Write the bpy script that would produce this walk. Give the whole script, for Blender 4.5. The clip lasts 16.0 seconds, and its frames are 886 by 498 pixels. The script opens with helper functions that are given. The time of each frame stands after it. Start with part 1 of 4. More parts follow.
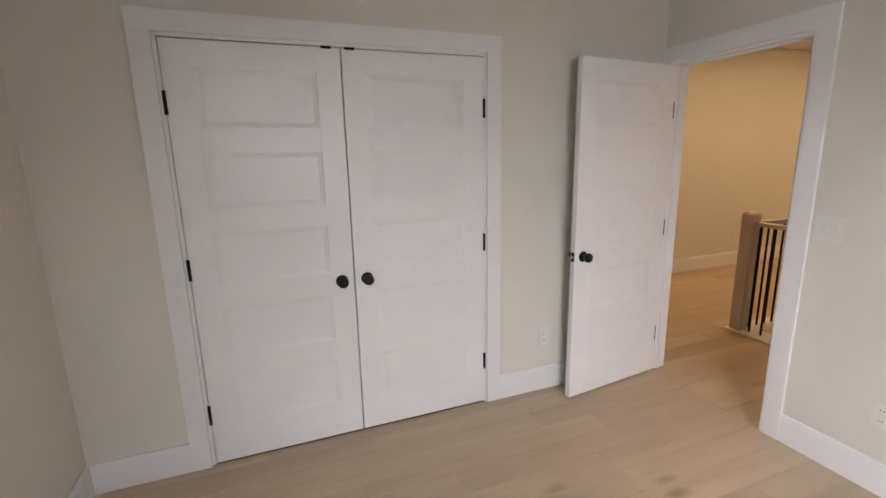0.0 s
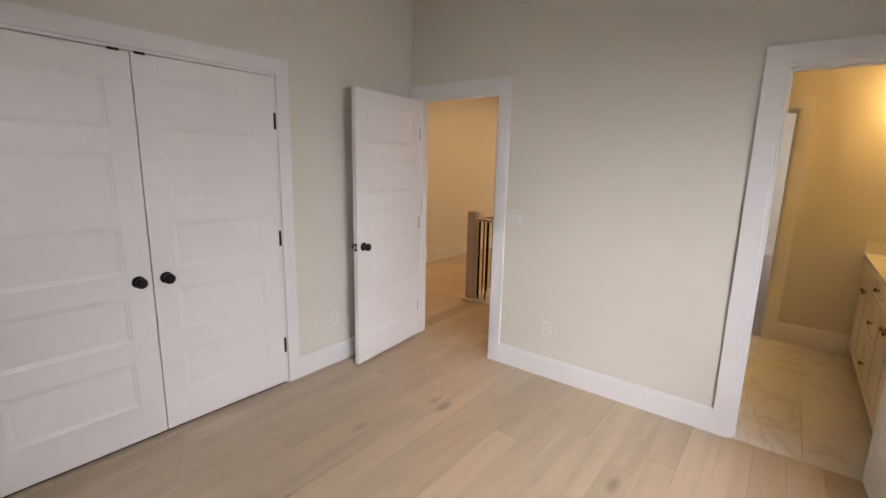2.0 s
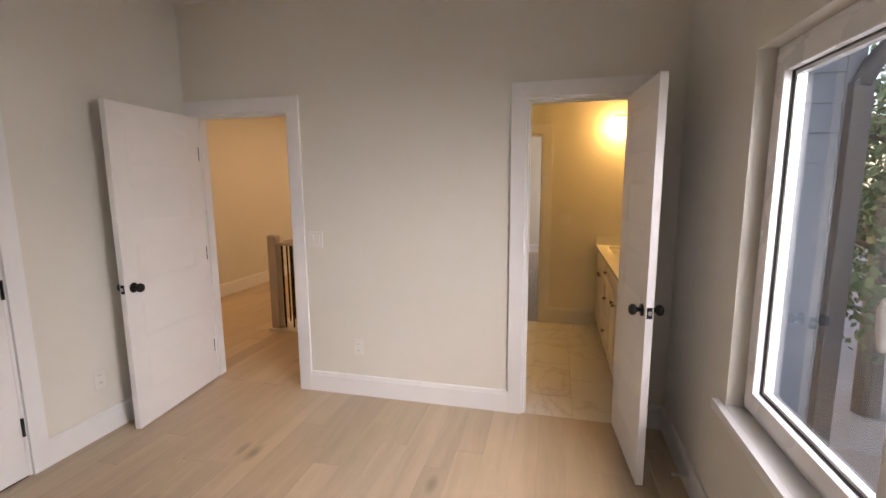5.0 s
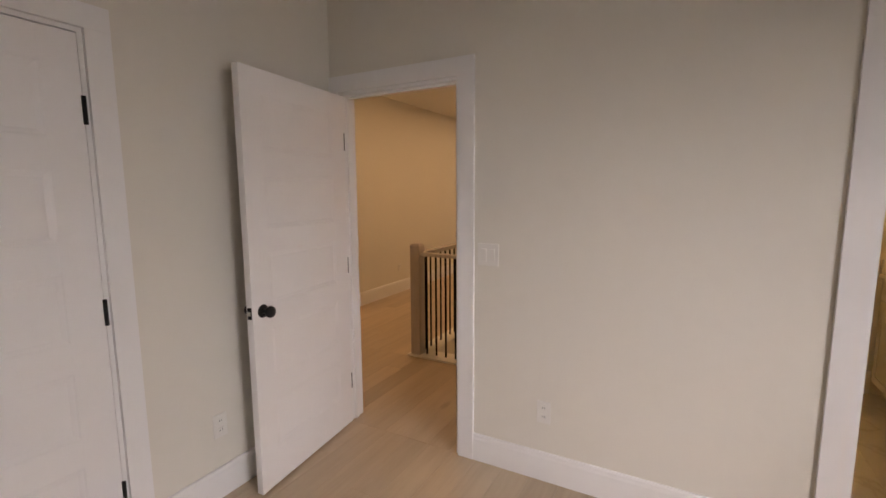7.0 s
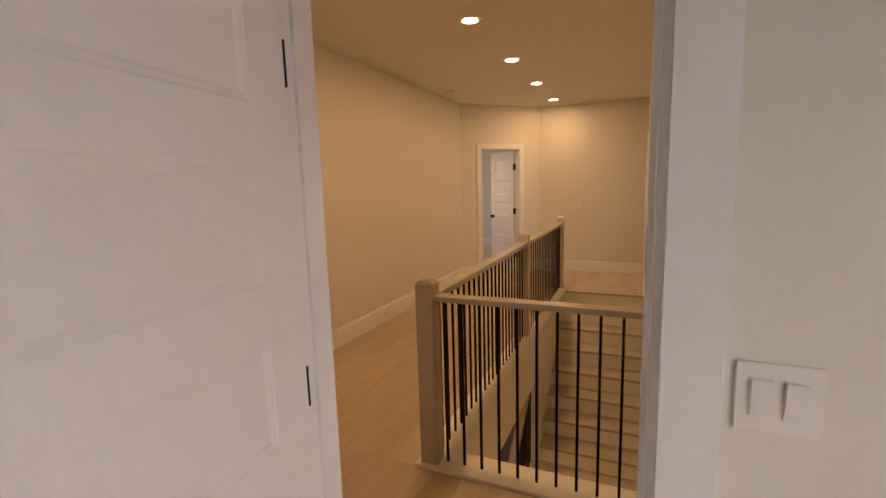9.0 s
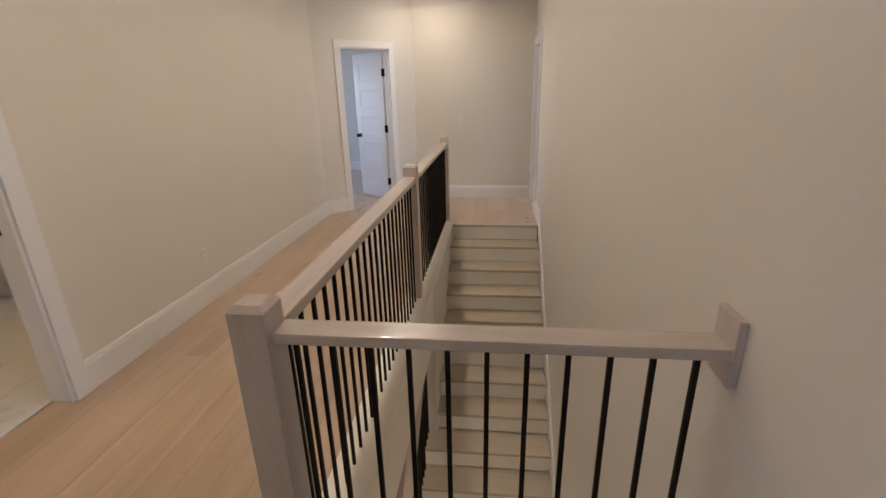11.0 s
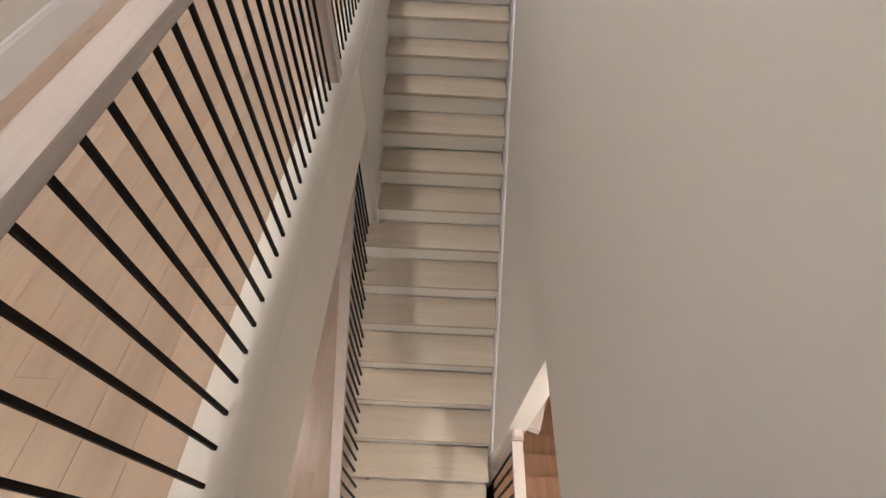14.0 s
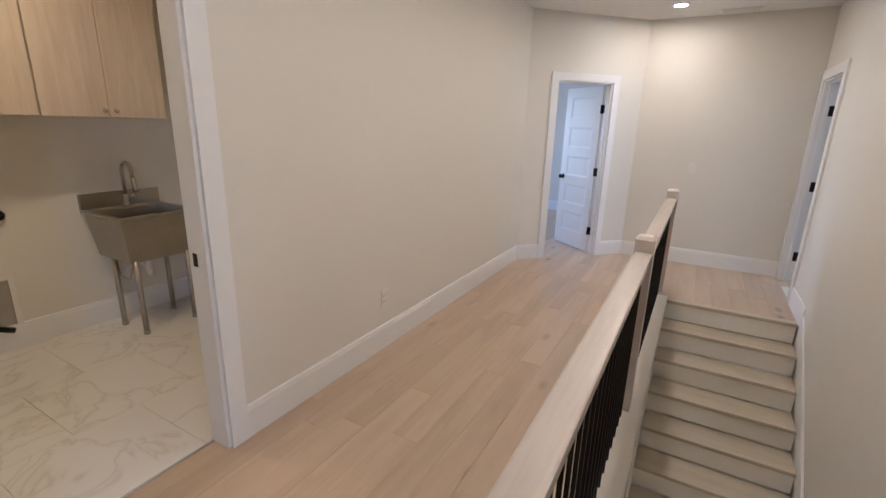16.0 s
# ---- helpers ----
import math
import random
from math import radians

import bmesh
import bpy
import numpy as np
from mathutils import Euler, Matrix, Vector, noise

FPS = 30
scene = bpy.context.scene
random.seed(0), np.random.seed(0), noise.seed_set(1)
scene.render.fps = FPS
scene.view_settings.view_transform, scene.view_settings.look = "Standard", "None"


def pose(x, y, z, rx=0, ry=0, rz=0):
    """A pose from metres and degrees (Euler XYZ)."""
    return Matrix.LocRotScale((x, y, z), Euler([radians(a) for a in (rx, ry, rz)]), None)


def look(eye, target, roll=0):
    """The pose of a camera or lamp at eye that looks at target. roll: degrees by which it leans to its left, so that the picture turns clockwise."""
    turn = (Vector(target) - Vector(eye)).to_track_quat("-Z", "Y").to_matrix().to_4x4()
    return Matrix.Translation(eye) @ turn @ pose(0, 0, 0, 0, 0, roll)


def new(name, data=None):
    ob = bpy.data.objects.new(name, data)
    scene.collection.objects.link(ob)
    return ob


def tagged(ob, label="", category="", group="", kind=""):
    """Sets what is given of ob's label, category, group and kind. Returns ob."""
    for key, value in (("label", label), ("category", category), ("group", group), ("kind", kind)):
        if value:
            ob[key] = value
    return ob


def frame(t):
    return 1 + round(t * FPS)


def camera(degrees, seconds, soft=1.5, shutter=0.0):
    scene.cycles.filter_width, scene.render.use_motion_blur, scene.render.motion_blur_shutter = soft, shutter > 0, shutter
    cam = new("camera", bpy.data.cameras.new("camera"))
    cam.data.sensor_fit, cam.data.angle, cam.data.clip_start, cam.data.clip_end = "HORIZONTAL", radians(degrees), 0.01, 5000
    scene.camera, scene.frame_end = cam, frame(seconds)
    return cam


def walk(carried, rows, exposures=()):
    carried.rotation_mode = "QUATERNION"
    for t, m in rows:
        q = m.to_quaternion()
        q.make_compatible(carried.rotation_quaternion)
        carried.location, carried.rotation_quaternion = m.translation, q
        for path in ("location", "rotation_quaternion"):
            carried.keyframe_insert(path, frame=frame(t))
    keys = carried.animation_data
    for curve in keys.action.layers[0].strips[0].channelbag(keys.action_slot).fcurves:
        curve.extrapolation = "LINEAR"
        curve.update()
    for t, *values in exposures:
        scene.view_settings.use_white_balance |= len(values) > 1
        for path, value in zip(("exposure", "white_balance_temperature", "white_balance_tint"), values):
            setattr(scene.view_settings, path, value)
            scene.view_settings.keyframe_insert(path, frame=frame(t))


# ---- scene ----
cam = camera(89.5, 16.0)
PATH = [
    (0, (0.615, 0.471, 1.537), (1.314, 2.298, 1.12), -1.2),
    (0.5, (0.443, 0.319, 1.542), (1.314, 2.073, 1.14), 0.1),
    (1, (0.304, 0.214, 1.556), (1.339, 1.885, 1.185), 0.3),
    (1.5, (0.187, 0.182, 1.54), (1.54, 1.609, 1.175), 0.9),
    (2, (0.125, 0.137, 1.544), (1.673, 1.345, 1.164), 1.3),
    (2.5, (0.091, 0.077, 1.547), (1.745, 1.136, 1.17), 0.6),
    (3, (0.088, 0.044, 1.56), (1.883, 0.849, 1.197), 0.1),
    (3.5, (0.099, 0.029, 1.561), (1.982, 0.612, 1.219), -0.3),
    (3.7, (0.108, 0.023, 1.573), (2.005, 0.55, 1.222), -0.6),
    (5.8, (0.266, 0.244, 1.501), (2.186, 0.729, 1.225), -0.6),
    (6, (0.343, 0.326, 1.489), (2.217, 0.965, 1.211), -0.6),
    (6.5, (0.628, 0.541, 1.502), (2.38, 1.467, 1.231), -1.1),
    (7, (0.915, 0.85, 1.48), (2.656, 1.802, 1.224), -0.3),
    (7.5, (1.241, 1.127, 1.482), (2.978, 2.082, 1.216), -0.2),
    (8, (1.597, 1.442, 1.479), (3.339, 2.389, 1.214), -0.3),
    (8.5, (1.897, 1.734, 1.508), (3.673, 2.611, 1.236), -0.7),
    (9, (2.221, 1.958, 1.502), (4.036, 2.748, 1.22), -1.6),
    (9.2, (2.375, 2.040, 1.510), (4.205, 2.793, 1.218), -1.8),
    (11.3, (3.494, 2.386, 1.468), (5.350, 2.493, 0.709), -0.6),
    (11.5, (3.608, 2.393, 1.456), (5.414, 2.451, 0.6), -0.5),
    (12, (3.895, 2.388, 1.414), (5.553, 2.279, 0.3), 0.0),
    (12.5, (4.088, 2.377, 1.419), (5.57, 2.256, 0.082), 0.7),
    (13, (4.201, 2.321, 1.404), (5.508, 2.221, -0.107), 1.1),
    (13.5, (4.267, 2.314, 1.381), (5.408, 2.231, -0.259), 2.5),
    (14, (4.288, 2.319, 1.392), (5.493, 2.31, -0.205), 3.1),
    (14.5, (4.267, 2.391, 1.443), (5.797, 2.572, 0.167), 4.7),
    (15, (4.147, 2.463, 1.496), (5.883, 2.896, 0.602), 3.8),
    (15.5, (4.053, 2.617, 1.533), (5.799, 3.314, 0.849), 2.7),
    (16, (3.966, 2.762, 1.541), (5.647, 3.704, 1.007), 1.6),
]

EXPO = [(0, 2.0, 6950, 20), (3.5, 2.02, 6950, 20), (6.0, 1.8, 7700, 26), (7.5, 1.55, 7600, 25), (9, 1.77, 7900, 25), (11.3, 2.25, 4450, 13), (12.5, 2.6, 4300, 13), (13.5, 2.72, 4270, 13), (15, 2.55, 4230, 13), (16, 2.42, 4330, 13)]
walk(cam, [(t, look(eye, target, roll)) for t, eye, target, roll in PATH], EXPO)

SKY, CAN_W, DAY_W, LAUNDRY_W, ROOM_A, ROOM_B, LOWER_W = 0.12, 1.85, 22.0, 3.3, 5.0, 7.0, 3.8
CANS, CAN_Y = (4.43, 5.645, 6.892, 8.108, 9.36), 3.170
# unseen lights, added to brighten the storey below
LOWER_FILLS = ((5.9, 4.4, -0.515), (3.7, 2.6, -0.515), (4.6, 1.15, -0.30))

# ---- world and light ----
world = bpy.data.worlds.new("world")
scene.world = world
world.use_nodes = True
wn = world.node_tree
sky = wn.nodes.new("ShaderNodeTexSky")
sky.sky_type = 'NISHITA'
sky.sun_disc = False
sky.sun_elevation = radians(48)
sky.sun_rotation = radians(35)
bg = wn.nodes["Background"]
wn.links.new(sky.outputs[0], bg.inputs[0])
bg.inputs[1].default_value = SKY
sun = new("sun", bpy.data.lights.new("sun", 'SUN'))
sun.data.energy, sun.data.angle, sun.data.color = 0.6, radians(12), (1, 0.95, 0.88)
sun.matrix_basis = look((6, 12, 14), (0, 0, 0))


def lamp(name, size, energy, color, m, shape='DISK', size_y=None, spread=180):
    li = bpy.data.lights.new(name, 'AREA')
    li.shape, li.size, li.energy, li.color = shape, size, energy, color
    if size_y:
        li.size_y = size_y
    li.spread = radians(spread)
    ob = new(name, li)
    ob.matrix_basis = m
    return ob


WARM = (1.0, 0.64, 0.32)
for cx in CANS:
    lamp("can_light_lamp", 0.075, CAN_W, WARM, look((cx, CAN_Y, 2.735), (cx, CAN_Y, 0)))
lamp("daylight_bedroom", 1.7, DAY_W, (0.885, 0.935, 1.0), look((0.40, -1.72, 2.20), (1.30, 1.0, 1.0)), 'RECTANGLE', 1.4, 120)
# added for the laundry's warm light; its source is out of view
lamp("laundry_fill_lamp", 0.24, LAUNDRY_W, (1.0, 0.60, 0.23), look((4.75, 5.6, 2.715), (4.75, 5.6, 0)))
lamp("daylight_room_a", 1.2, ROOM_A, (1.0, 0.87, 0.70), look((10.6, 6.88, 1.5), (10.6, 0, 1.3)), 'RECTANGLE', 1.3)
lamp("daylight_room_b", 1.2, ROOM_B, (1.0, 0.95, 0.86), look((9.3, -1.18, 1.5), (9.3, 3, 1.3)), 'RECTANGLE', 1.3)
# added warm fill for the lower steps, no known source
for lx, ly, lz in LOWER_FILLS:
    lamp("lower_fill_lamp", 0.12, LOWER_W, WARM, look((lx, ly, lz - 0.016), (lx, ly, -3)))


# ---- materials ----
def mat(name, base, rough=0.5, metal=0.0, vary=0.04, scale=3.0, bump=0.0, bscale=180.0, spec=0.5, rvary=0.08):
    m = bpy.data.materials.new(name)
    m.use_nodes = True
    nt = m.node_tree
    b = nt.nodes["Principled BSDF"]
    tc = nt.nodes.new("ShaderNodeTexCoord")
    n1 = nt.nodes.new("ShaderNodeTexNoise")
    n1.inputs["Scale"].default_value, n1.inputs["Detail"].default_value = scale, 5
    n2 = nt.nodes.new("ShaderNodeTexNoise")
    n2.inputs["Scale"].default_value, n2.inputs["Detail"].default_value = scale * 14, 3
    nt.links.new(tc.outputs["Object"], n1.inputs["Vector"])
    nt.links.new(tc.outputs["Object"], n2.inputs["Vector"])
    add = nt.nodes.new("ShaderNodeMath")
    add.operation = 'MULTIPLY_ADD'
    add.inputs[1].default_value = 0.4
    nt.links.new(n2.outputs["Fac"], add.inputs[0])
    nt.links.new(n1.outputs["Fac"], add.inputs[2])
    ramp = nt.nodes.new("ShaderNodeMapRange")
    ramp.inputs["From Min"].default_value, ramp.inputs["From Max"].default_value = 0.35, 1.05
    ramp.inputs["To Min"].default_value, ramp.inputs["To Max"].default_value = 1 - vary, 1 + vary
    nt.links.new(add.outputs[0], ramp.inputs["Value"])
    mul = nt.nodes.new("ShaderNodeVectorMath")
    mul.operation = 'SCALE'
    mul.inputs[0].default_value = base
    nt.links.new(ramp.outputs[0], mul.inputs["Scale"])
    nt.links.new(mul.outputs[0], b.inputs["Base Color"])
    rr = nt.nodes.new("ShaderNodeMapRange")
    rr.inputs["To Min"].default_value, rr.inputs["To Max"].default_value = max(0, rough - rvary), min(1, rough + rvary)
    nt.links.new(n1.outputs["Fac"], rr.inputs["Value"])
    nt.links.new(rr.outputs[0], b.inputs["Roughness"])
    b.inputs["Metallic"].default_value = metal
    b.inputs["Specular IOR Level"].default_value = spec
    if bump:
        nb = nt.nodes.new("ShaderNodeTexNoise")
        nb.inputs["Scale"].default_value = bscale
        nt.links.new(tc.outputs["Object"], nb.inputs["Vector"])
        bp = nt.nodes.new("ShaderNodeBump")
        bp.inputs["Strength"].default_value, bp.inputs["Distance"].default_value = bump, 0.002
        nt.links.new(nb.outputs["Fac"], bp.inputs["Height"])
        nt.links.new(bp.outputs[0], b.inputs["Normal"])
    return m


def wood(name, light, dark, rough=0.42, stretch=(0.9, 14, 14), random_tone=0.22, knots=True):
    """Whitewashed oak, grain along local x; every piece gets its own tone."""
    m = bpy.data.materials.new(name)
    m.use_nodes = True
    nt = m.node_tree
    b = nt.nodes["Principled BSDF"]
    tc = nt.nodes.new("ShaderNodeTexCoord")
    info = nt.nodes.new("ShaderNodeObjectInfo")
    sc = nt.nodes.new("ShaderNodeMath")
    sc.operation = 'MULTIPLY'
    sc.inputs[1].default_value = 37.0
    nt.links.new(info.outputs["Random"], sc.inputs[0])
    off = nt.nodes.new("ShaderNodeVectorMath")
    off.operation = 'ADD'
    nt.links.new(tc.outputs["Object"], off.inputs[0])
    nt.links.new(sc.outputs[0], off.inputs[1])
    mp = nt.nodes.new("ShaderNodeMapping")
    mp.inputs["Scale"].default_value = stretch
    nt.links.new(off.outputs[0], mp.inputs["Vector"])
    n1 = nt.nodes.new("ShaderNodeTexNoise")
    n1.inputs["Scale"].default_value, n1.inputs["Detail"].default_value, n1.inputs["Distortion"].default_value = 1.3, 6, 0.9
    nt.links.new(mp.outputs[0], n1.inputs["Vector"])
    n2 = nt.nodes.new("ShaderNodeTexNoise")
    n2.inputs["Scale"].default_value, n2.inputs["Detail"].default_value = 9, 4
    nt.links.new(mp.outputs[0], n2.inputs["Vector"])
    mixf = nt.nodes.new("ShaderNodeMath")
    mixf.operation = 'MULTIPLY_ADD'
    mixf.inputs[1].default_value = 0.35
    nt.links.new(n2.outputs["Fac"], mixf.inputs[0])
    nt.links.new(n1.outputs["Fac"], mixf.inputs[2])
    cr = nt.nodes.new("ShaderNodeValToRGB")
    cr.color_ramp.elements[0].position, cr.color_ramp.elements[0].color = 0.42, (*dark, 1)
    cr.color_ramp.elements[1].position, cr.color_ramp.elements[1].color = 0.78, (*light, 1)
    nt.links.new(mixf.outputs[0], cr.inputs["Fac"])
    col = cr.outputs["Color"]
    if knots:
        vo = nt.nodes.new("ShaderNodeTexVoronoi")
        vo.inputs["Scale"].default_value = 1.0
        mk = nt.nodes.new("ShaderNodeMapping")
        mk.inputs["Scale"].default_value = (1.3, 3.2, 1.0)
        nt.links.new(off.outputs[0], mk.inputs["Vector"])
        nt.links.new(mk.outputs[0], vo.inputs["Vector"])
        kr = nt.nodes.new("ShaderNodeMapRange")
        kr.inputs["From Min"].default_value, kr.inputs["From Max"].default_value = 0.03, 0.13
        kr.inputs["To Min"].default_value, kr.inputs["To Max"].default_value = 0.55, 1.0
        nt.links.new(vo.outputs["Distance"], kr.inputs["Value"])
        km = nt.nodes.new("ShaderNodeVectorMath")
        km.operation = 'SCALE'
        nt.links.new(col, km.inputs[0])
        nt.links.new(kr.outputs[0], km.inputs["Scale"])
        col = km.outputs[0]
    tone = nt.nodes.new("ShaderNodeMapRange")
    tone.inputs["To Min"].default_value, tone.inputs["To Max"].default_value = 1 - random_tone, 1 + random_tone * 0.5
    nt.links.new(info.outputs["Random"], tone.inputs["Value"])
    ml = nt.nodes.new("ShaderNodeVectorMath")
    ml.operation = 'SCALE'
    nt.links.new(col, ml.inputs[0])
    nt.links.new(tone.outputs[0], ml.inputs["Scale"])
    nt.links.new(ml.outputs[0], b.inputs["Base Color"])
    b.inputs["Roughness"].default_value = rough
    bp = nt.nodes.new("ShaderNodeBump")
    bp.inputs["Strength"].default_value, bp.inputs["Distance"].default_value = 0.12, 0.002
    nt.links.new(n2.outputs["Fac"], bp.inputs["Height"])
    nt.links.new(bp.outputs[0], b.inputs["Normal"])
    return m


def marble(name):
    m = bpy.data.materials.new(name)
    m.use_nodes = True
    nt = m.node_tree
    b = nt.nodes["Principled BSDF"]
    tc = nt.nodes.new("ShaderNodeTexCoord")
    info = nt.nodes.new("ShaderNodeObjectInfo")
    sc = nt.nodes.new("ShaderNodeMath")
    sc.operation = 'MULTIPLY'
    sc.inputs[1].default_value = 23.0
    nt.links.new(info.outputs["Random"], sc.inputs[0])
    off = nt.nodes.new("ShaderNodeVectorMath")
    off.operation = 'ADD'
    nt.links.new(tc.outputs["Object"], off.inputs[0])
    nt.links.new(sc.outputs[0], off.inputs[1])
    n = nt.nodes.new("ShaderNodeTexNoise")
    n.inputs["Scale"].default_value, n.inputs["Detail"].default_value, n.inputs["Distortion"].default_value = 1.6, 7, 1.4
    nt.links.new(off.outputs[0], n.inputs["Vector"])
    ab = nt.nodes.new("ShaderNodeMath")
    ab.operation = 'SUBTRACT'
    ab.inputs[1].default_value = 0.5
    nt.links.new(n.outputs["Fac"], ab.inputs[0])
    a2 = nt.nodes.new("ShaderNodeMath")
    a2.operation = 'ABSOLUTE'
    nt.links.new(ab.outputs[0], a2.inputs[0])
    cr = nt.nodes.new("ShaderNodeValToRGB")
    e = cr.color_ramp.elements
    e[0].position, e[0].color = 0.0, (0.61, 0.575, 0.53, 1)
    e[1].position, e[1].color = 0.035, (0.74, 0.72, 0.69, 1)
    x = e.new(0.012)
    x.color = (0.695, 0.67, 0.635, 1)
    nt.links.new(a2.outputs[0], cr.inputs["Fac"])
    nt.links.new(cr.outputs["Color"], b.inputs["Base Color"])
    b.inputs["Roughness"].default_value = 0.3
    return m


def glass(name):
    m = bpy.data.materials.new(name)
    m.use_nodes = True
    b = m.node_tree.nodes["Principled BSDF"]
    b.inputs["Base Color"].default_value = (0.97, 1.0, 0.99, 1)
    b.inputs["Roughness"].default_value = 0.0
    b.inputs["Transmission Weight"].default_value = 1.0
    b.inputs["IOR"].default_value = 1.45
    nt = m.node_tree
    dust = nt.nodes.new("ShaderNodeBsdfTranslucent")
    dust.inputs["Color"].default_value = (0.85, 0.88, 0.9, 1)
    tc = nt.nodes.new("ShaderNodeTexCoord")
    mp = nt.nodes.new("ShaderNodeMapping")
    mp.inputs["Scale"].default_value = (3.0, 1.0, 1.1)
    n = nt.nodes.new("ShaderNodeTexNoise")
    n.inputs["Scale"].default_value, n.inputs["Detail"].default_value = 1.6, 4
    r = nt.nodes.new("ShaderNodeMapRange")
    r.inputs["From Min"].default_value, r.inputs["From Max"].default_value = 0.3, 0.75
    r.inputs["To Min"].default_value, r.inputs["To Max"].default_value = 0.0, 0.012
    mix = nt.nodes.new("ShaderNodeMixShader")
    nt.links.new(tc.outputs["Object"], mp.inputs["Vector"])
    nt.links.new(mp.outputs[0], n.inputs["Vector"])
    nt.links.new(n.outputs["Fac"], r.inputs["Value"])
    nt.links.new(r.outputs[0], mix.inputs[0])
    nt.links.new(b.outputs[0], mix.inputs[1])
    nt.links.new(dust.outputs[0], mix.inputs[2])
    nt.links.new(mix.outputs[0], nt.nodes["Material Output"].inputs["Surface"])
    return m


def glow(name, color, strength):
    m = bpy.data.materials.new(name)
    m.use_nodes = True
    b = m.node_tree.nodes["Principled BSDF"]
    b.inputs["Base Color"].default_value = (0.9, 0.88, 0.82, 1)
    b.inputs["Emission Color"].default_value = (*color, 1)
    b.inputs["Emission Strength"].default_value = strength
    return m


WALL = mat("wall_paint", (0.735, 0.71, 0.645), 0.62, vary=0.018, scale=1.2, bump=0.10, bscale=260)
CEIL = mat("ceiling_paint", (0.78, 0.765, 0.72), 0.8, vary=0.02, scale=1.0, bump=0.10, bscale=220)
TRIM = mat("trim_paint", (0.82, 0.82, 0.82), 0.38, vary=0.02, scale=2.0, bump=0.03, bscale=120)
DOOR = mat("door_paint", (0.83, 0.825, 0.825), 0.36, vary=0.02, scale=2.0, bump=0.04, bscale=140)
BLACK = mat("black_metal", (0.012, 0.011, 0.011), 0.36, 0.6, vary=0.15, scale=20)
IRON = mat("baluster_iron", (0.005, 0.0045, 0.0045), 0.6, 0.0, vary=0.2, scale=20, spec=0.2)
FLOOR = wood("floor_oak", (0.55, 0.432, 0.306), (0.455, 0.348, 0.238), 0.34, stretch=(0.55, 5, 5), random_tone=0.12)
STAIRW = wood("stair_oak", (0.55, 0.495, 0.38), (0.475, 0.42, 0.315), 0.42, stretch=(9, 0.8, 9), random_tone=0.07, knots=False)
RISERM = mat("riser_paint", (0.86, 0.83, 0.75), 0.45, vary=0.05, scale=2, bump=0.05)
RAILW = wood("rail_oak", (0.58, 0.525, 0.47), (0.51, 0.455, 0.40), 0.2, stretch=(1.0, 14, 14), random_tone=0.04, knots=False)
RAILWY = wood("rail_oak_cross", (0.58, 0.525, 0.47), (0.51, 0.455, 0.40), 0.2, stretch=(14, 1.0, 14), random_tone=0.04, knots=False)
NEWELW = wood("newel_oak", (0.57, 0.51, 0.46), (0.50, 0.44, 0.395), 0.38, stretch=(14, 14, 1.0), random_tone=0.05, knots=False)
MARBLE = marble("marble_tile")
GROUT = mat("grout", (0.62, 0.59, 0.54), 0.9, vary=0.08, scale=8, bump=0.2)
SUBFLOOR = mat("floor_gap", (0.20, 0.15, 0.11), 0.9, vary=0.1)
PVC = mat("window_pvc", (0.82, 0.83, 0.85), 0.28, vary=0.015, scale=3)
GASKET = mat("gasket", (0.03, 0.035, 0.035), 0.6, vary=0.1)
SILVER = mat("satin_nickel", (0.55, 0.53, 0.50), 0.3, 1.0, vary=0.08, scale=12)
STEEL = mat("stainless_steel", (0.42, 0.40, 0.37), 0.34, 1.0, vary=0.12, scale=7, bump=0.05, bscale=90)
BRONZE = mat("aged_brass", (0.30, 0.19, 0.09), 0.38, 1.0, vary=0.2, scale=14)
PLATE = mat("white_plastic", (0.77, 0.755, 0.715), 0.32, vary=0.015)
SLOT = mat("dark_slot", (0.03, 0.03, 0.03), 0.7, vary=0.1)
CABW = wood("cabinet_maple", (0.66, 0.57, 0.47), (0.55, 0.46, 0.37), 0.4, stretch=(14, 14, 1.0), random_tone=0.05, knots=False)
VANITY = mat("vanity_paint", (0.78, 0.74, 0.67), 0.4, vary=0.03, scale=2)
QUARTZ = mat("white_quartz", (0.80, 0.79, 0.76), 0.2, vary=0.03, scale=6)
GLASS = glass("window_glass")
CANGLOW = glow("lit_lens", (1.0, 0.80, 0.52), 14)
GLOBE = glow("lit_globe", (1.0, 0.62, 0.20), 11)
SIDING = mat("siding_paint", (0.15, 0.17, 0.20), 0.6, vary=0.08, scale=4, bump=0.2, bscale=60)
# dark colour that tones down the over-lit outer window reveal
REVEALDARK = mat("reveal_mask_paint", (0.22, 0.25, 0.29), 0.5, vary=0.06, scale=4)
GUTTER = mat("gutter_metal", (0.05, 0.05, 0.055), 0.45, 0.3, vary=0.1)
GROUND = mat("ground_gravel", (0.13, 0.125, 0.125), 0.95, vary=0.3, scale=0.5, bump=0.5, bscale=20)
BARK = mat("bark", (0.10, 0.075, 0.055), 0.9, vary=0.3, scale=9, bump=0.6, bscale=30)
LEAF = mat("leaf", (0.055, 0.10, 0.03), 0.6, vary=0.4, scale=2)
ORANGE = wood("raw_pine", (0.55, 0.33, 0.17), (0.42, 0.23, 0.11), 0.5, random_tone=0.05, knots=False)
GREYFLOOR = wood("grey_oak", (0.42, 0.37, 0.33), (0.31, 0.27, 0.24), 0.45)


# ---- builders ----
HT = 2.027                       # door leaf height
HINGES = (0.285, 1.03, 1.775)


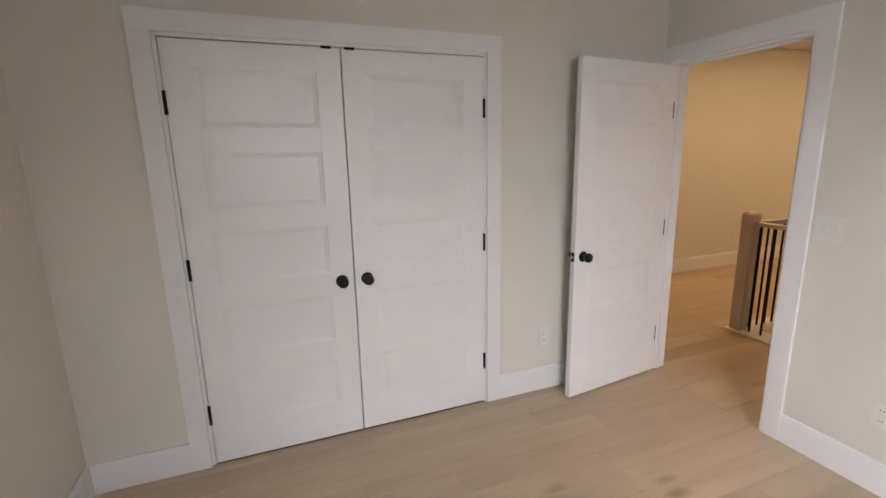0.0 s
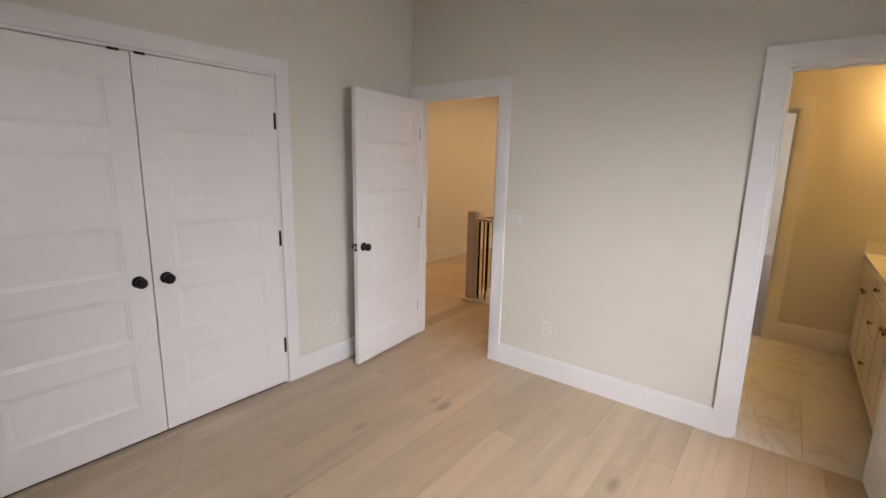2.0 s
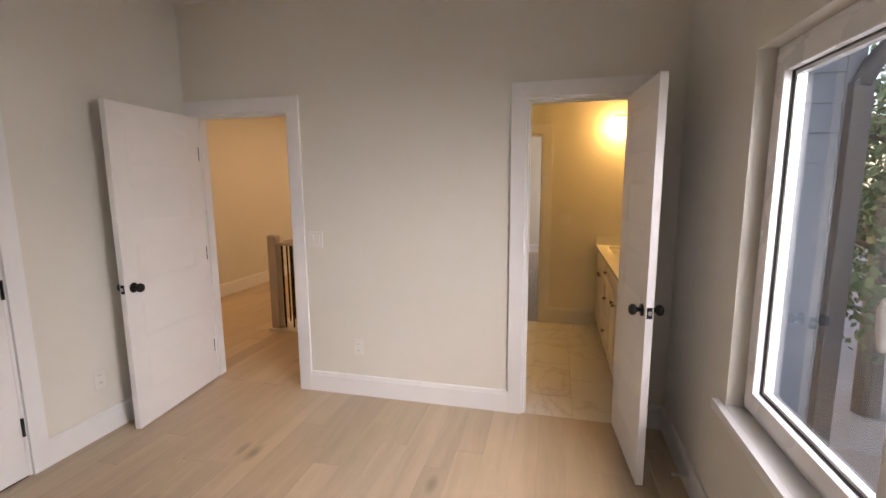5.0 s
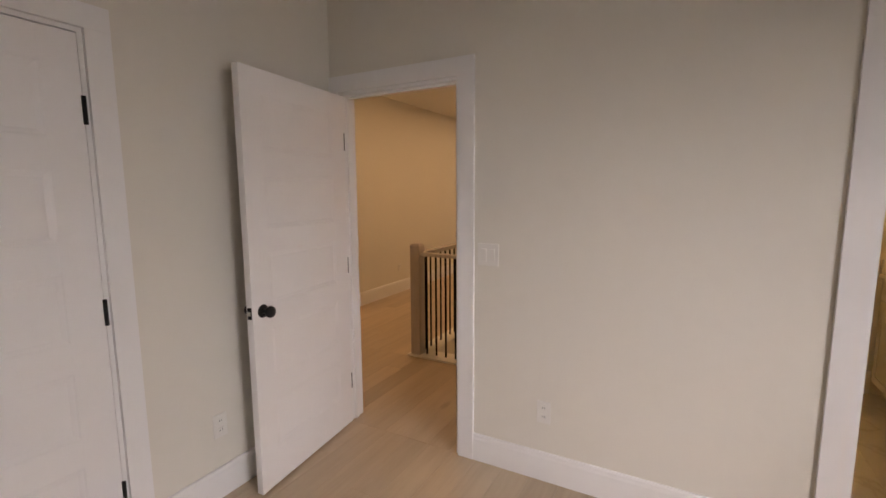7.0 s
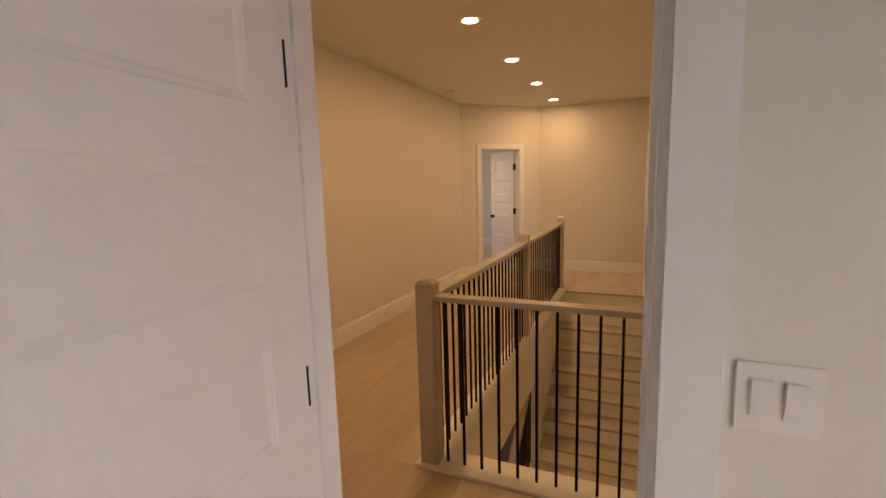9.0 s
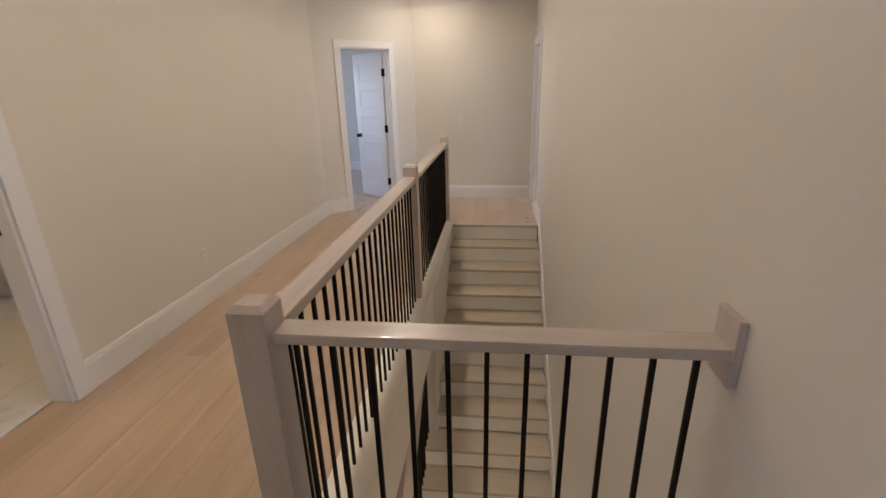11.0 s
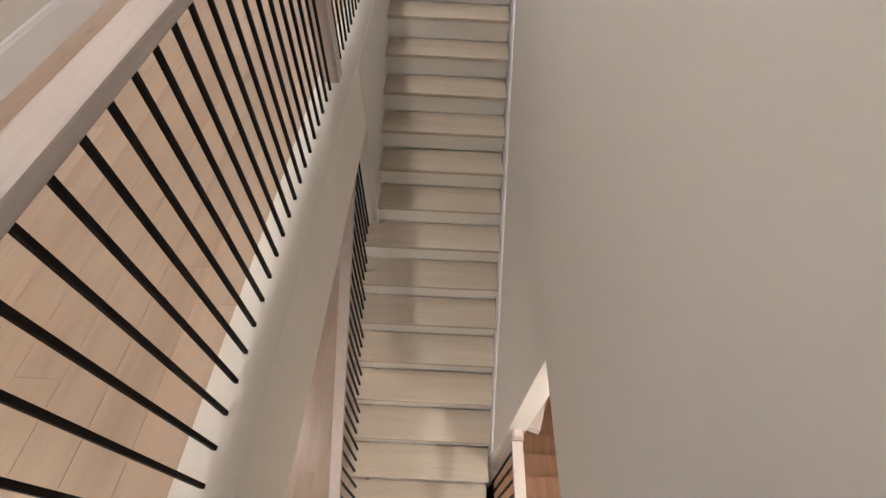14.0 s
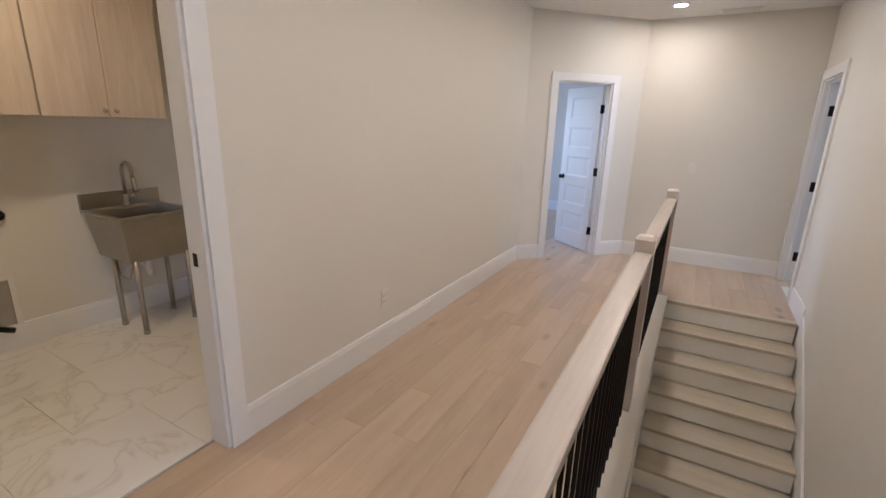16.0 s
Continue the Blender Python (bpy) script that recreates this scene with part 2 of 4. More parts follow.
def link(name, bm, material, parent=None, label="", smooth=False):
    me = bpy.data.meshes.new(name)
    bmesh.ops.recalc_face_normals(bm, faces=bm.faces)
    bm.to_mesh(me)
    bm.free()
    me.materials.append(material)
    if smooth:
        for p in me.polygons:
            p.use_smooth = True
    ob = new(name, me)
    if parent:
        ob.parent = parent
    if label:
        ob["label"] = label
    return ob


def part(name, bm, material, parent, label="", smooth=False):
    return link(name, bm, material, parent, label, smooth)


def thing(name, m, label, category, group="", kind=""):
    ob = new(name)
    ob.empty_display_size = 0.1
    ob.matrix_basis = m
    return tagged(ob, label, category, group, kind)


def box(x0, x1, y0, y1, z0, z1, bevel=0.0, bm=None):
    b = bmesh.new()
    vs = [b.verts.new((x, y, z)) for x in (x0, x1) for y in (y0, y1) for z in (z0, z1)]
    for f in ((0, 1, 3, 2), (4, 6, 7, 5), (0, 4, 5, 1), (2, 3, 7, 6), (0, 2, 6, 4), (1, 5, 7, 3)):
        b.faces.new([vs[i] for i in f])
    if bevel:
        bmesh.ops.bevel(b, geom=b.edges[:], offset=bevel, segments=2, affect='EDGES', profile=0.7)
    return merge(bm, b)


def merge(bm, b):
    """Adds b to bm."""
    if bm is None:
        return b
    me = bpy.data.meshes.new("tmp")
    b.to_mesh(me)
    b.free()
    bm.from_mesh(me)
    bpy.data.meshes.remove(me)
    return bm


def tube(points, r, n=12, bm=None, caps=True):
    """A round bar along points."""
    b = bmesh.new()
    pts = [Vector(p) for p in points]
    rings = []
    for i, p in enumerate(pts):
        d = (pts[min(i + 1, len(pts) - 1)] - pts[max(i - 1, 0)]).normalized()
        a = d.orthogonal().normalized() if not rings else (prev - d * prev.dot(d)).normalized()
        prev = a
        c = d.cross(a)
        rr = r[i] if isinstance(r, (list, tuple)) else r
        rings.append([b.verts.new(p + (a * math.cos(2 * math.pi * k / n) + c * math.sin(2 * math.pi * k / n)) * rr) for k in range(n)])
    for q, s in zip(rings, rings[1:]):
        for k in range(n):
            b.faces.new((q[k], q[(k + 1) % n], s[(k + 1) % n], s[k]))
    if caps:
        b.faces.new(rings[0][::-1])
        b.faces.new(rings[-1])
    return merge(bm, b)


def lathe(profile, axis_m, n=24, bm=None):
    """Turns (radius, height) pairs round local z, then poses by axis_m."""
    b = bmesh.new()
    rings = [[b.verts.new((r * math.cos(2 * math.pi * k / n), r * math.sin(2 * math.pi * k / n), h)) for k in range(n)] for r, h in profile]
    for q, s in zip(rings, rings[1:]):
        for k in range(n):
            b.faces.new((q[k], q[(k + 1) % n], s[(k + 1) % n], s[k]))
    b.faces.new(rings[0][::-1])
    b.faces.new(rings[-1])
    b.transform(axis_m)
    return merge(bm, b)


def prism(poly, y0, y1, bm=None):
    """A polygon in x, z pulled along y."""
    b = bmesh.new()
    a = [b.verts.new((x, y0, z)) for x, z in poly]
    c = [b.verts.new((x, y1, z)) for x, z in poly]
    b.faces.new(a)
    b.faces.new(c[::-1])
    for i in range(len(poly)):
        j = (i + 1) % len(poly)
        b.faces.new((a[i], c[i], c[j], a[j]))
    return merge(bm, b)


def wall(name, p0, p1, z0, z1, thick, holes=(), material=WALL, label="painted plaster wall"):
    """The room face runs from p0 to p1; the thickness lies to the right of that way. holes: (u0, u1, z0, z1)."""
    p0, p1 = Vector((*p0, 0)), Vector((*p1, 0))
    length = (p1 - p0).length
    us = sorted({0, length, *[h[i] for h in holes for i in (0, 1)]})
    zs = sorted({z0, z1, *[h[i] for h in holes for i in (2, 3)]})

    def solid(i, j):
        if not (0 <= i < len(us) - 1 and 0 <= j < len(zs) - 1):
            return False
        u, z = (us[i] + us[i + 1]) / 2, (zs[j] + zs[j + 1]) / 2
        return not any(h[0] < u < h[1] and h[2] < z < h[3] for h in holes)

    b = bmesh.new()
    cache = {}

    def v(u, w, z):
        k = (round(u, 5), w, round(z, 5))
        if k not in cache:
            cache[k] = b.verts.new((u, -w * thick, z))
        return cache[k]

    for i in range(len(us) - 1):
        for j in range(len(zs) - 1):
            if not solid(i, j):
                continue
            a, c, e, f = us[i], us[i + 1], zs[j], zs[j + 1]
            b.faces.new((v(a, 0, e), v(c, 0, e), v(c, 0, f), v(a, 0, f)))
            b.faces.new((v(a, 1, e), v(a, 1, f), v(c, 1, f), v(c, 1, e)))
            if not solid(i - 1, j):
                b.faces.new((v(a, 0, e), v(a, 0, f), v(a, 1, f), v(a, 1, e)))
            if not solid(i + 1, j):
                b.faces.new((v(c, 0, e), v(c, 1, e), v(c, 1, f), v(c, 0, f)))
            if not solid(i, j - 1):
                b.faces.new((v(a, 0, e), v(a, 1, e), v(c, 1, e), v(c, 0, e)))
            if not solid(i, j + 1):
                b.faces.new((v(a, 0, f), v(c, 0, f), v(c, 1, f), v(a, 1, f)))
    d = (p1 - p0).normalized()
    ob = link(name, b, material)
    ob.matrix_basis = Matrix.Translation(p0) @ Matrix.Rotation(math.atan2(d.y, d.x), 4, 'Z')
    return tagged(ob, label, "wall", kind="structure")


def along(p0, p1):
    d = Vector((p1[0] - p0[0], p1[1] - p0[1], 0))
    return Matrix.Translation((*p0, 0)) @ Matrix.Rotation(math.atan2(d.y, d.x), 4, 'Z'), d.length


def baseboard(p0, p1, height):
    """Tall flat skirting on the room side, to the left of the way p0 to p1."""
    m, n = along(p0, p1)
    b = bmesh.new()
    prof = [(0.0005, 0.0), (0.016, 0.0), (0.016, height - 0.03), (0.013, height - 0.018), (0.013, height - 0.008), (0.009, height), (0.0005, height)]
    a = [b.verts.new((0, y, z)) for y, z in prof]
    c = [b.verts.new((n, y, z)) for y, z in prof]
    b.faces.new(a)
    b.faces.new(c[::-1])
    for i in range(len(prof)):
        j = (i + 1) % len(prof)
        b.faces.new((a[i], a[j], c[j], c[i]))
    ob = link("baseboard", b, TRIM)
    ob.matrix_basis = m
    return tagged(ob, "tall white painted baseboard along the wall", "baseboard", kind="structure")


def casing(p0, p1, u0, u1, top, wide=0.092, left=True, right=True, right_w=None):
    """Flat casing round an opening; room side to the left of the way p0 to p1."""
    m, _ = along(p0, p1)
    t = thing("door_trim", m, "flat white painted casing around a doorway", "door casing", kind="structure")
    rw = right_w or wide
    if left:
        part("casing_leg", box(u0 - wide, u0, 0.0005, 0.019, 0, top, 0.0015), TRIM, t)
    if right:
        part("casing_leg", box(u1, u1 + rw, 0.0005, 0.019, 0, top, 0.0015), TRIM, t)
    part("casing_head", box(u0 - (wide if left else 0), u1 + (rw if right else 0), 0.0005, 0.019, top, top + wide, 0.0015), TRIM, t)
    return t


def jamb(p0, p1, u0, u1, top, thick, stop=None, hinges=""):
    """Lining boards of an opening, with a stop strip."""
    m, _ = along(p0, p1)
    t = thing("door_jamb", m, "white painted door jamb lining", "door jamb", kind="structure")
    y0, y1 = -thick - 0.001, 0.001
    for hz in HINGES if hinges else ():
        a = u0 + 0.0155 if hinges == "start" else u1 - 0.0185
        part("hinge_leaf", box(a, a + 0.003, y0 + 0.002, y0 + 0.045, hz - 0.05, hz + 0.05, 0.0005), BLACK, t, "black hinge leaf")
    part("jamb_side", box(u0 - 0.001, u0 + 0.016, y0, y1, 0, top, 0.001), TRIM, t)
    part("jamb_side", box(u1 - 0.016, u1 + 0.001, y0, y1, 0, top, 0.001), TRIM, t)
    part("jamb_head", box(u0 + 0.016, u1 - 0.016, y0, y1, top - 0.016, top + 0.001, 0.001), TRIM, t)
    if stop is not None:
        s0, s1 = stop, stop - 0.03
        part("stop", box(u0 + 0.016, u0 + 0.027, s1, s0, 0, top - 0.016, 0.001), TRIM, t)
        part("stop", box(u1 - 0.027, u1 - 0.016, s1, s0, 0, top - 0.016, 0.001), TRIM, t)
        part("stop", box(u0 + 0.027, u1 - 0.027, s1, s0, top - 0.027, top - 0.016, 0.001), TRIM, t)
    return t


def panel_mesh(w, h, t):
    """A recessed panel with sloping sticking on both faces, centred on y = 0."""
    b = bmesh.new()
    for s in (1, -1):
        rings = []
        for inset, y in ((0, t / 2 - 0.0005), (0.005, t / 2 - 0.0024), (0.014, t / 2 - 0.0038), (0.022, t / 2 - 0.0062)):
            rings.append([b.verts.new((x, s * y, z)) for x, z in ((inset, inset), (w - inset, inset), (w - inset, h - inset), (inset, h - inset))])
        for q, r in zip(rings, rings[1:]):
            for k in range(4):
                b.faces.new((q[k], q[(k + 1) % 4], r[(k + 1) % 4], r[k]))
        b.faces.new(rings[-1])
    return b


def knob(parent, x, z, y, s):
    """Round rosette and ball knob on the face y, pointing to s."""
    m = pose(x, y, z, -90 * s, 0, 0)
    k = part("knob", lathe([(0.011, 0.006), (0.011, 0.022), (0.017, 0.028), (0.026, 0.036), (0.0285, 0.046), (0.026, 0.056), (0.016, 0.063), (0.004, 0.065)], m), BLACK, parent, "round matt black knob", True)
    part("rosette", lathe([(0.032, 0.0), (0.032, 0.004), (0.028, 0.008), (0.012, 0.0085)], m), BLACK, k, "", True)




def door_leaf(name, w, m, label, knob_sides=(1, -1), hinge_side=1, latch=True, knob_z=0.92):
    """Five-panel door: hinge edge at local x 0, leaf along x, thickness centred on y, bottom 12 mm up. m: pose of the hinge edge."""
    t = 0.036
    d = thing(name, m, label, "door", kind="structure")
    st, rl, bot = 0.118, 0.116, 0.20
    z0 = 0.012
    part("stile", box(0.0015, st, -t / 2, t / 2, z0, z0 + HT, 0.0012), DOOR, d)
    part("stile", box(w - st, w - 0.0015, -t / 2, t / 2, z0, z0 + HT, 0.0012), DOOR, d)
    ph = (HT - bot - 5 * rl) / 5
    z = z0
    for i in range(6):
        h = bot if i == 0 else rl
        part("rail", box(st, w - st, -t / 2, t / 2, z, z + h, 0.0006), DOOR, d)
        z += h
        if i < 5:
            p = part("panel", panel_mesh(w - 2 * st, ph, t), DOOR, d)
            p.location = (st, 0, z)
            z += ph
    for s in knob_sides:
        knob(d, w - 0.065, knob_z, s * t / 2, s)
    if latch:
        part("latch_plate", box(w - 0.0025, w - 0.0005, -0.013, 0.013, knob_z - 0.028, knob_z + 0.028, 0.0005), BLACK, d, "black latch plate on the door edge")
        part("latch_bolt", box(w - 0.002, w + 0.010, -0.007, 0.007, knob_z - 0.009, knob_z + 0.009, 0.002), SILVER, d)
    for hz in HINGES:
        h = part("hinge", tube([(0.0, hinge_side * (t / 2 + 0.006), hz - 0.05), (0.0, hinge_side * (t / 2 + 0.006), hz + 0.05)], 0.0075, 10), BLACK, d, "black butt hinge", True)
        part("hinge_leaf", box(-0.0012, 0.0012, -t / 2 + 0.002, t / 2 + 0.004, hz - 0.05, hz + 0.05), BLACK, h)
    return d


def planks(parent, name, x0, x1, y0, y1, material, width=0.152, z=0.0, seed=1):
    """Boards along x, laid in rows with staggered joints, each one a piece of its own."""
    rnd = random.Random(seed)
    y = y0
    while y < y1 - 0.004:
        ye = min(y + width, y1)
        x = x0
        cut = rnd.uniform(0.4, 1.8)
        while x < x1 - 0.004:
            xe = min(x + cut, x1)
            if x1 - xe < 0.25:
                xe = x1
            g = 0.0004
            a, c, e, f = x + g, xe - g, y + g, ye - g
            hh = rnd.uniform(-0.0004, 0.0004)
            zt = z + hh
            k = 0.0013
            b = bmesh.new()
            lo = [b.verts.new(q) for q in ((a, e, z - 0.012), (c, e, z - 0.012), (c, f, z - 0.012), (a, f, z - 0.012))]
            mi = [b.verts.new(q) for q in ((a, e, zt - k * 0.7), (c, e, zt - k * 0.7), (c, f, zt - k * 0.7), (a, f, zt - k * 0.7))]
            hi = [b.verts.new(q) for q in ((a + k, e + k, zt), (c - k, e + k, zt), (c - k, f - k, zt), (a + k, f - k, zt))]
            for q, r in ((lo, mi), (mi, hi)):
                for i in range(4):
                    b.faces.new((q[i], q[(i + 1) % 4], r[(i + 1) % 4], r[i]))
            b.faces.new(hi)
            part("plank", b, material, parent)
            x = xe
            cut = rnd.uniform(0.9, 2.1)
        y = ye


def tiles(parent, x0, x1, y0, y1, sx, sy, z=0.0):
    y = y0
    row = 0
    while y < y1 - 0.01:
        ye = min(y + sy, y1)
        x = x0 - (sx / 2 if row % 2 else 0)
        while x < x1 - 0.01:
            a, c = max(x, x0), min(x + sx, x1)
            if c - a > 0.02:
                part("tile", box(a + 0.001, c - 0.001, y + 0.001, ye - 0.001, z - 0.012, z, 0.0008), MARBLE, parent)
            x += sx
        y = ye
        row += 1


def floor_slab(name, x0, x1, y0, y1, z0, z1, material, label):
    return tagged(link(name, box(x0, x1, y0, y1, z0, z1), material), label, "floor", kind="structure")


def ceiling_slab(x0, x1, y0, y1, z, label="plain painted ceiling"):
    return tagged(link("ceiling", box(x0, x1, y0, y1, z, z + 0.15), CEIL), label, "ceiling", kind="structure")


def outlet(m, label="white duplex outlet on the wall"):
    """Wall plate facing local -y."""
    o = thing("wall_outlet", m, label, "outlet")
    part("cover_plate", box(-0.035, 0.035, -0.006, -0.0003, -0.058, 0.058, 0.002), PLATE, o)
    for z in (-0.024, 0.024):
        r = part("receptacle", box(-0.017, 0.017, -0.0085, -0.006, z - 0.015, z + 0.015, 0.003), PLATE, o)
        for x in (-0.006, 0.006):
            part("slot", box(x - 0.0012, x + 0.0012, -0.0089, -0.0084, z - 0.003, z + 0.006), SLOT, r)
    part("screw", lathe([(0.003, 0), (0.003, 0.0008)], pose(0, -0.006, 0, 90, 0, 0), 8), PLATE, o)
    return o


def switch(m, gangs=2, label="white double rocker light switch"):
    s = thing("light_switch", m, label, "light switch")
    w = 0.035 + 0.023 * (gangs - 1)
    part("cover_plate", box(-w, w, -0.006, -0.0003, -0.058, 0.058, 0.002), PLATE, s)
    for g in range(gangs):
        x = (g - (gangs - 1) / 2) * 0.046
        b = prism([(x - 0.016, -0.033), (x + 0.016, -0.033), (x + 0.016, 0.033), (x - 0.016, 0.033)], -0.0075, -0.0055)
        r = part("rocker_frame", b, PLATE, s)
        b = bmesh.new()
        vs = [b.verts.new(q) for q in ((x - 0.0145, -0.0075, -0.031), (x + 0.0145, -0.0075, -0.031), (x + 0.0145, -0.0125, 0.031), (x - 0.0145, -0.0125, 0.031),
                                       (x - 0.0145, -0.0070, -0.031), (x + 0.0145, -0.0070, -0.031), (x + 0.0145, -0.0070, 0.031), (x - 0.0145, -0.0070, 0.031))]
        for f in ((0, 1, 2, 3), (4, 7, 6, 5), (0, 4, 5, 1), (1, 5, 6, 2), (2, 6, 7, 3), (3, 7, 4, 0)):
            b.faces.new([vs[i] for i in f])
        part("rocker", b, PLATE, r)
    return s


# ---- the large structure ----
H = 2.75        # hall and bath ceilings
HB = 2.83       # bedroom ceiling
OP = 2.062       # door openings
X_W, X_E, Y_S, Y_N = -0.30, 3.04, -0.63, 2.782   # bedroom
HY0, HY1, HX1 = 1.825, 4.535, 9.97                 # hall
LOW = -3.0032                                     # storey below

# bedroom walls
wall("wall_east", (X_E, -1.25), (X_E, 4.67), 0, 2.95, 0.12, [(-0.36 + 1.25, 0.257 + 1.25, 0, OP), (1.914 + 1.25, 2.715 + 1.25, 0, OP)], label="off-white painted wall with two doorways")
wall("wall_north", (X_E, Y_N), (X_W, Y_N), 0, 2.95, 0.12, [(X_E - 1.771, X_E - 0.213, 0, OP)], label="off-white painted wall with closet opening")
wall("wall_west", (X_W, 2.90), (X_W, -0.83), 0, 2.95, 0.15, label="off-white painted wall")
WX0, WX1, WZ0, WZ1 = 0.42, 2.10, 0.62, 2.025       # window opening
wall("wall_south", (X_W, Y_S), (X_E, Y_S), 0, 2.95, 0.15, [(WX0 - X_W, WX1 - X_W, WZ0, WZ1)], label="off-white painted wall with window opening")
ceiling_slab(X_W, X_E, Y_S, Y_N, HB)
# closet box
wall("wall_closet_back", (3.04, 3.50), (-0.27, 3.50), 0, 2.95, 0.06, label="plain closet back wall")
wall("wall_closet_side", (-0.27, 3.50), (-0.27, 2.902), 0, 2.95, 0.06, label="plain closet side wall")
ceiling_slab(-0.27, 3.04, 2.902, 3.50, HB, "plain closet ceiling")
floor_slab("floor_closet", -0.27, 3.04, 2.782, 3.50, -0.05, -0.004, SUBFLOOR, "dark closet floor behind closed doors")

# hall walls
LDX0, LDX1 = 4.255, 5.077
wall("wall_hall_north", (8.93, HY1), (3.16, HY1), 0, H + 0.1, 0.12, [(8.93 - LDX1, 8.93 - LDX0, 0, OP)], label="long cream painted hallway wall")
wall("wall_hall_angled", (HX1, 3.495), (8.93, HY1), 0, H + 0.1, 0.12, [(1.4708 - 1.07, 1.4708 - 0.36, 0, OP)], label="angled cream wall with a doorway")
wall("wall_hall_east", (HX1, 1.705), (HX1, 3.495), 0, H + 0.1, 0.12, label="cream painted end wall of the hallway")
RDX0, RDX1 = 9.09, 9.855
wall("wall_hall_south", (3.16, HY0), (HX1, HY0), LOW - 2.4, H + 0.1, 0.12, [(RDX0 - 3.16, RDX1 - 3.16, 0, OP), (0.2, 5.12 - 3.16, LOW - 2.4, -0.495)], label="tall cream painted stairwell wall")
ceiling_slab(3.16, HX1, HY0, HY1, H, "cream painted hallway ceiling with recessed lights")

# bath, laundry and rooms beyond
wall("wall_bath_south", (3.16, -1.00), (5.12, -1.00), 0, H + 0.1, 0.25, label="warm lit bathroom wall")
wall("wall_bath_east", (5.12, -1.00), (5.12, 1.63), 0, H + 0.1, 0.12, [(0.20 + 1.0, 0.91 + 1.0, 0, OP)], label="warm lit bathroom wall with a doorway")
wall("wall_bath_north", (5.12, 1.30), (3.16, 1.30), 0, H + 0.1, 0.12, label="warm lit bathroom wall")
ceiling_slab(3.16, 5.12, -1.00, 1.30, H, "plain bathroom ceiling")
wall("wall_room_south", (5.24, -1.00), (10.24, -1.00), 0, H + 0.1, 0.20, [(3.4, 4.7, 0.8, 2.2)], label="plain bedroom wall with window opening")
wall("wall_room_east", (10.24, -1.00), (10.24, 1.75), 0, H + 0.1, 0.12, label="plain painted wall")
ceiling_slab(5.24, 10.24, -1.00, 1.75, H, "plain ceiling of the neighbouring room")
wall("wall_laundry_north", (6.25, 6.60), (3.20, 6.60), 0, H + 0.1, 0.12, label="cream painted laundry wall")
wall("wall_laundry_east", (6.25, 4.67), (6.25, 6.72), 0, H + 0.1, 0.12, label="cream painted laundry wall")
wall("wall_laundry_west", (3.20, 6.60), (3.20, 4.67), 0, H + 0.1, 0.12, label="cream painted laundry wall")
ceiling_slab(3.20, 6.25, 4.67, 6.60, H, "plain laundry ceiling")
wall("wall_far_north", (12.6, 6.95), (6.37, 6.95), 0, H + 0.1, 0.20, [(1.4, 2.6, 0.85, 2.15)], label="pale wall of the far bedroom with window")
wall("wall_far_east", (12.6, 1.75), (12.6, 6.95), 0, H + 0.1, 0.12, label="pale wall of the far bedroom")
ceiling_slab(6.37, 12.6, 4.67, 6.95, H, "plain ceiling of the far bedroom")
ceiling_slab(HX1 + 0.12, 12.6, 1.75, 4.67, H, "plain ceiling of the far bedroom")
tagged(link("ceiling", box(8.95, HX1 + 0.12, 3.5, 4.67, H + 0.151, H + 0.2), CEIL), "plain ceiling above the angled doorway", "ceiling", kind="structure")

# storey below
wall("wall_lower_north", (12.0, 6.50), (-0.5, 6.50), LOW, -0.3, 0.15, label="plain wall of the lower storey")
wall("wall_lower_west", (-0.5, 6.50), (-0.5, 0.60), LOW - 2.4, -0.3, 0.15, label="plain wall of the lower storey")
wall("wall_lower_south", (-0.5, 0.70), (9.0, 0.70), LOW - 2.4, -0.3, 0.15, label="pale wall beside the lower flight")
wall("wall_lower_east", (12.0, 2.88), (12.0, 6.65), LOW, -0.3, 0.15, label="plain wall of the lower storey")
wall("wall_stair_left", (8.60, 2.85), (6.705, 2.85), LOW, -0.012, 0.12, label="cream wall under the hallway beside the stairs")
floor_slab("ground_lower_base", -0.5, 12.0, 2.88, 6.5, LOW - 0.2, LOW - 0.013, SUBFLOOR, "subfloor of the lower storey")
floor_slab("ground_lower_landing", -0.5, 4.75, 1.75, 2.88, LOW - 0.2, LOW - 0.013, SUBFLOOR, "subfloor of the lower storey")

# floors
f_bed = floor_slab("floor", X_W, X_E, Y_S, Y_N, -0.25, -0.011, SUBFLOOR, "pale whitewashed oak plank floor")
f_hall = floor_slab("floor_hall", X_E, 4.32, HY0, HY1 + 0.11, -0.30, -0.011, SUBFLOOR, "pale oak plank hallway floor")
f_hall2 = floor_slab("floor_hall_long", 4.32, 8.51, 2.895, HY1 + 0.11, -0.30, -0.011, SUBFLOOR, "pale oak plank hallway floor beside stairwell")
f_hall3 = floor_slab("floor_hall_end", 8.51, 10.09, 1.705, HY1 + 0.11, -0.30, -0.011, SUBFLOOR, "pale oak plank floor at the stair head")
f_bath = floor_slab("floor_bath", X_E, 5.12, -1.00, 1.30, -0.30, -0.011, GROUT, "veined marble tile bathroom floor")
f_lau = floor_slab("floor_laundry", 3.20, 6.25, 4.66, 6.60, -0.30, -0.011, GROUT, "veined marble tile laundry floor")
f_rb = floor_slab("floor_room", 5.12, 10.24, -1.00, 1.75, -0.30, -0.011, SUBFLOOR, "grey oak floor of the neighbouring room")
f_ra = floor_slab("floor_far_room", 6.37, 12.6, 4.66, 6.95, -0.30, -0.011, SUBFLOOR, "oak floor of the far bedroom")
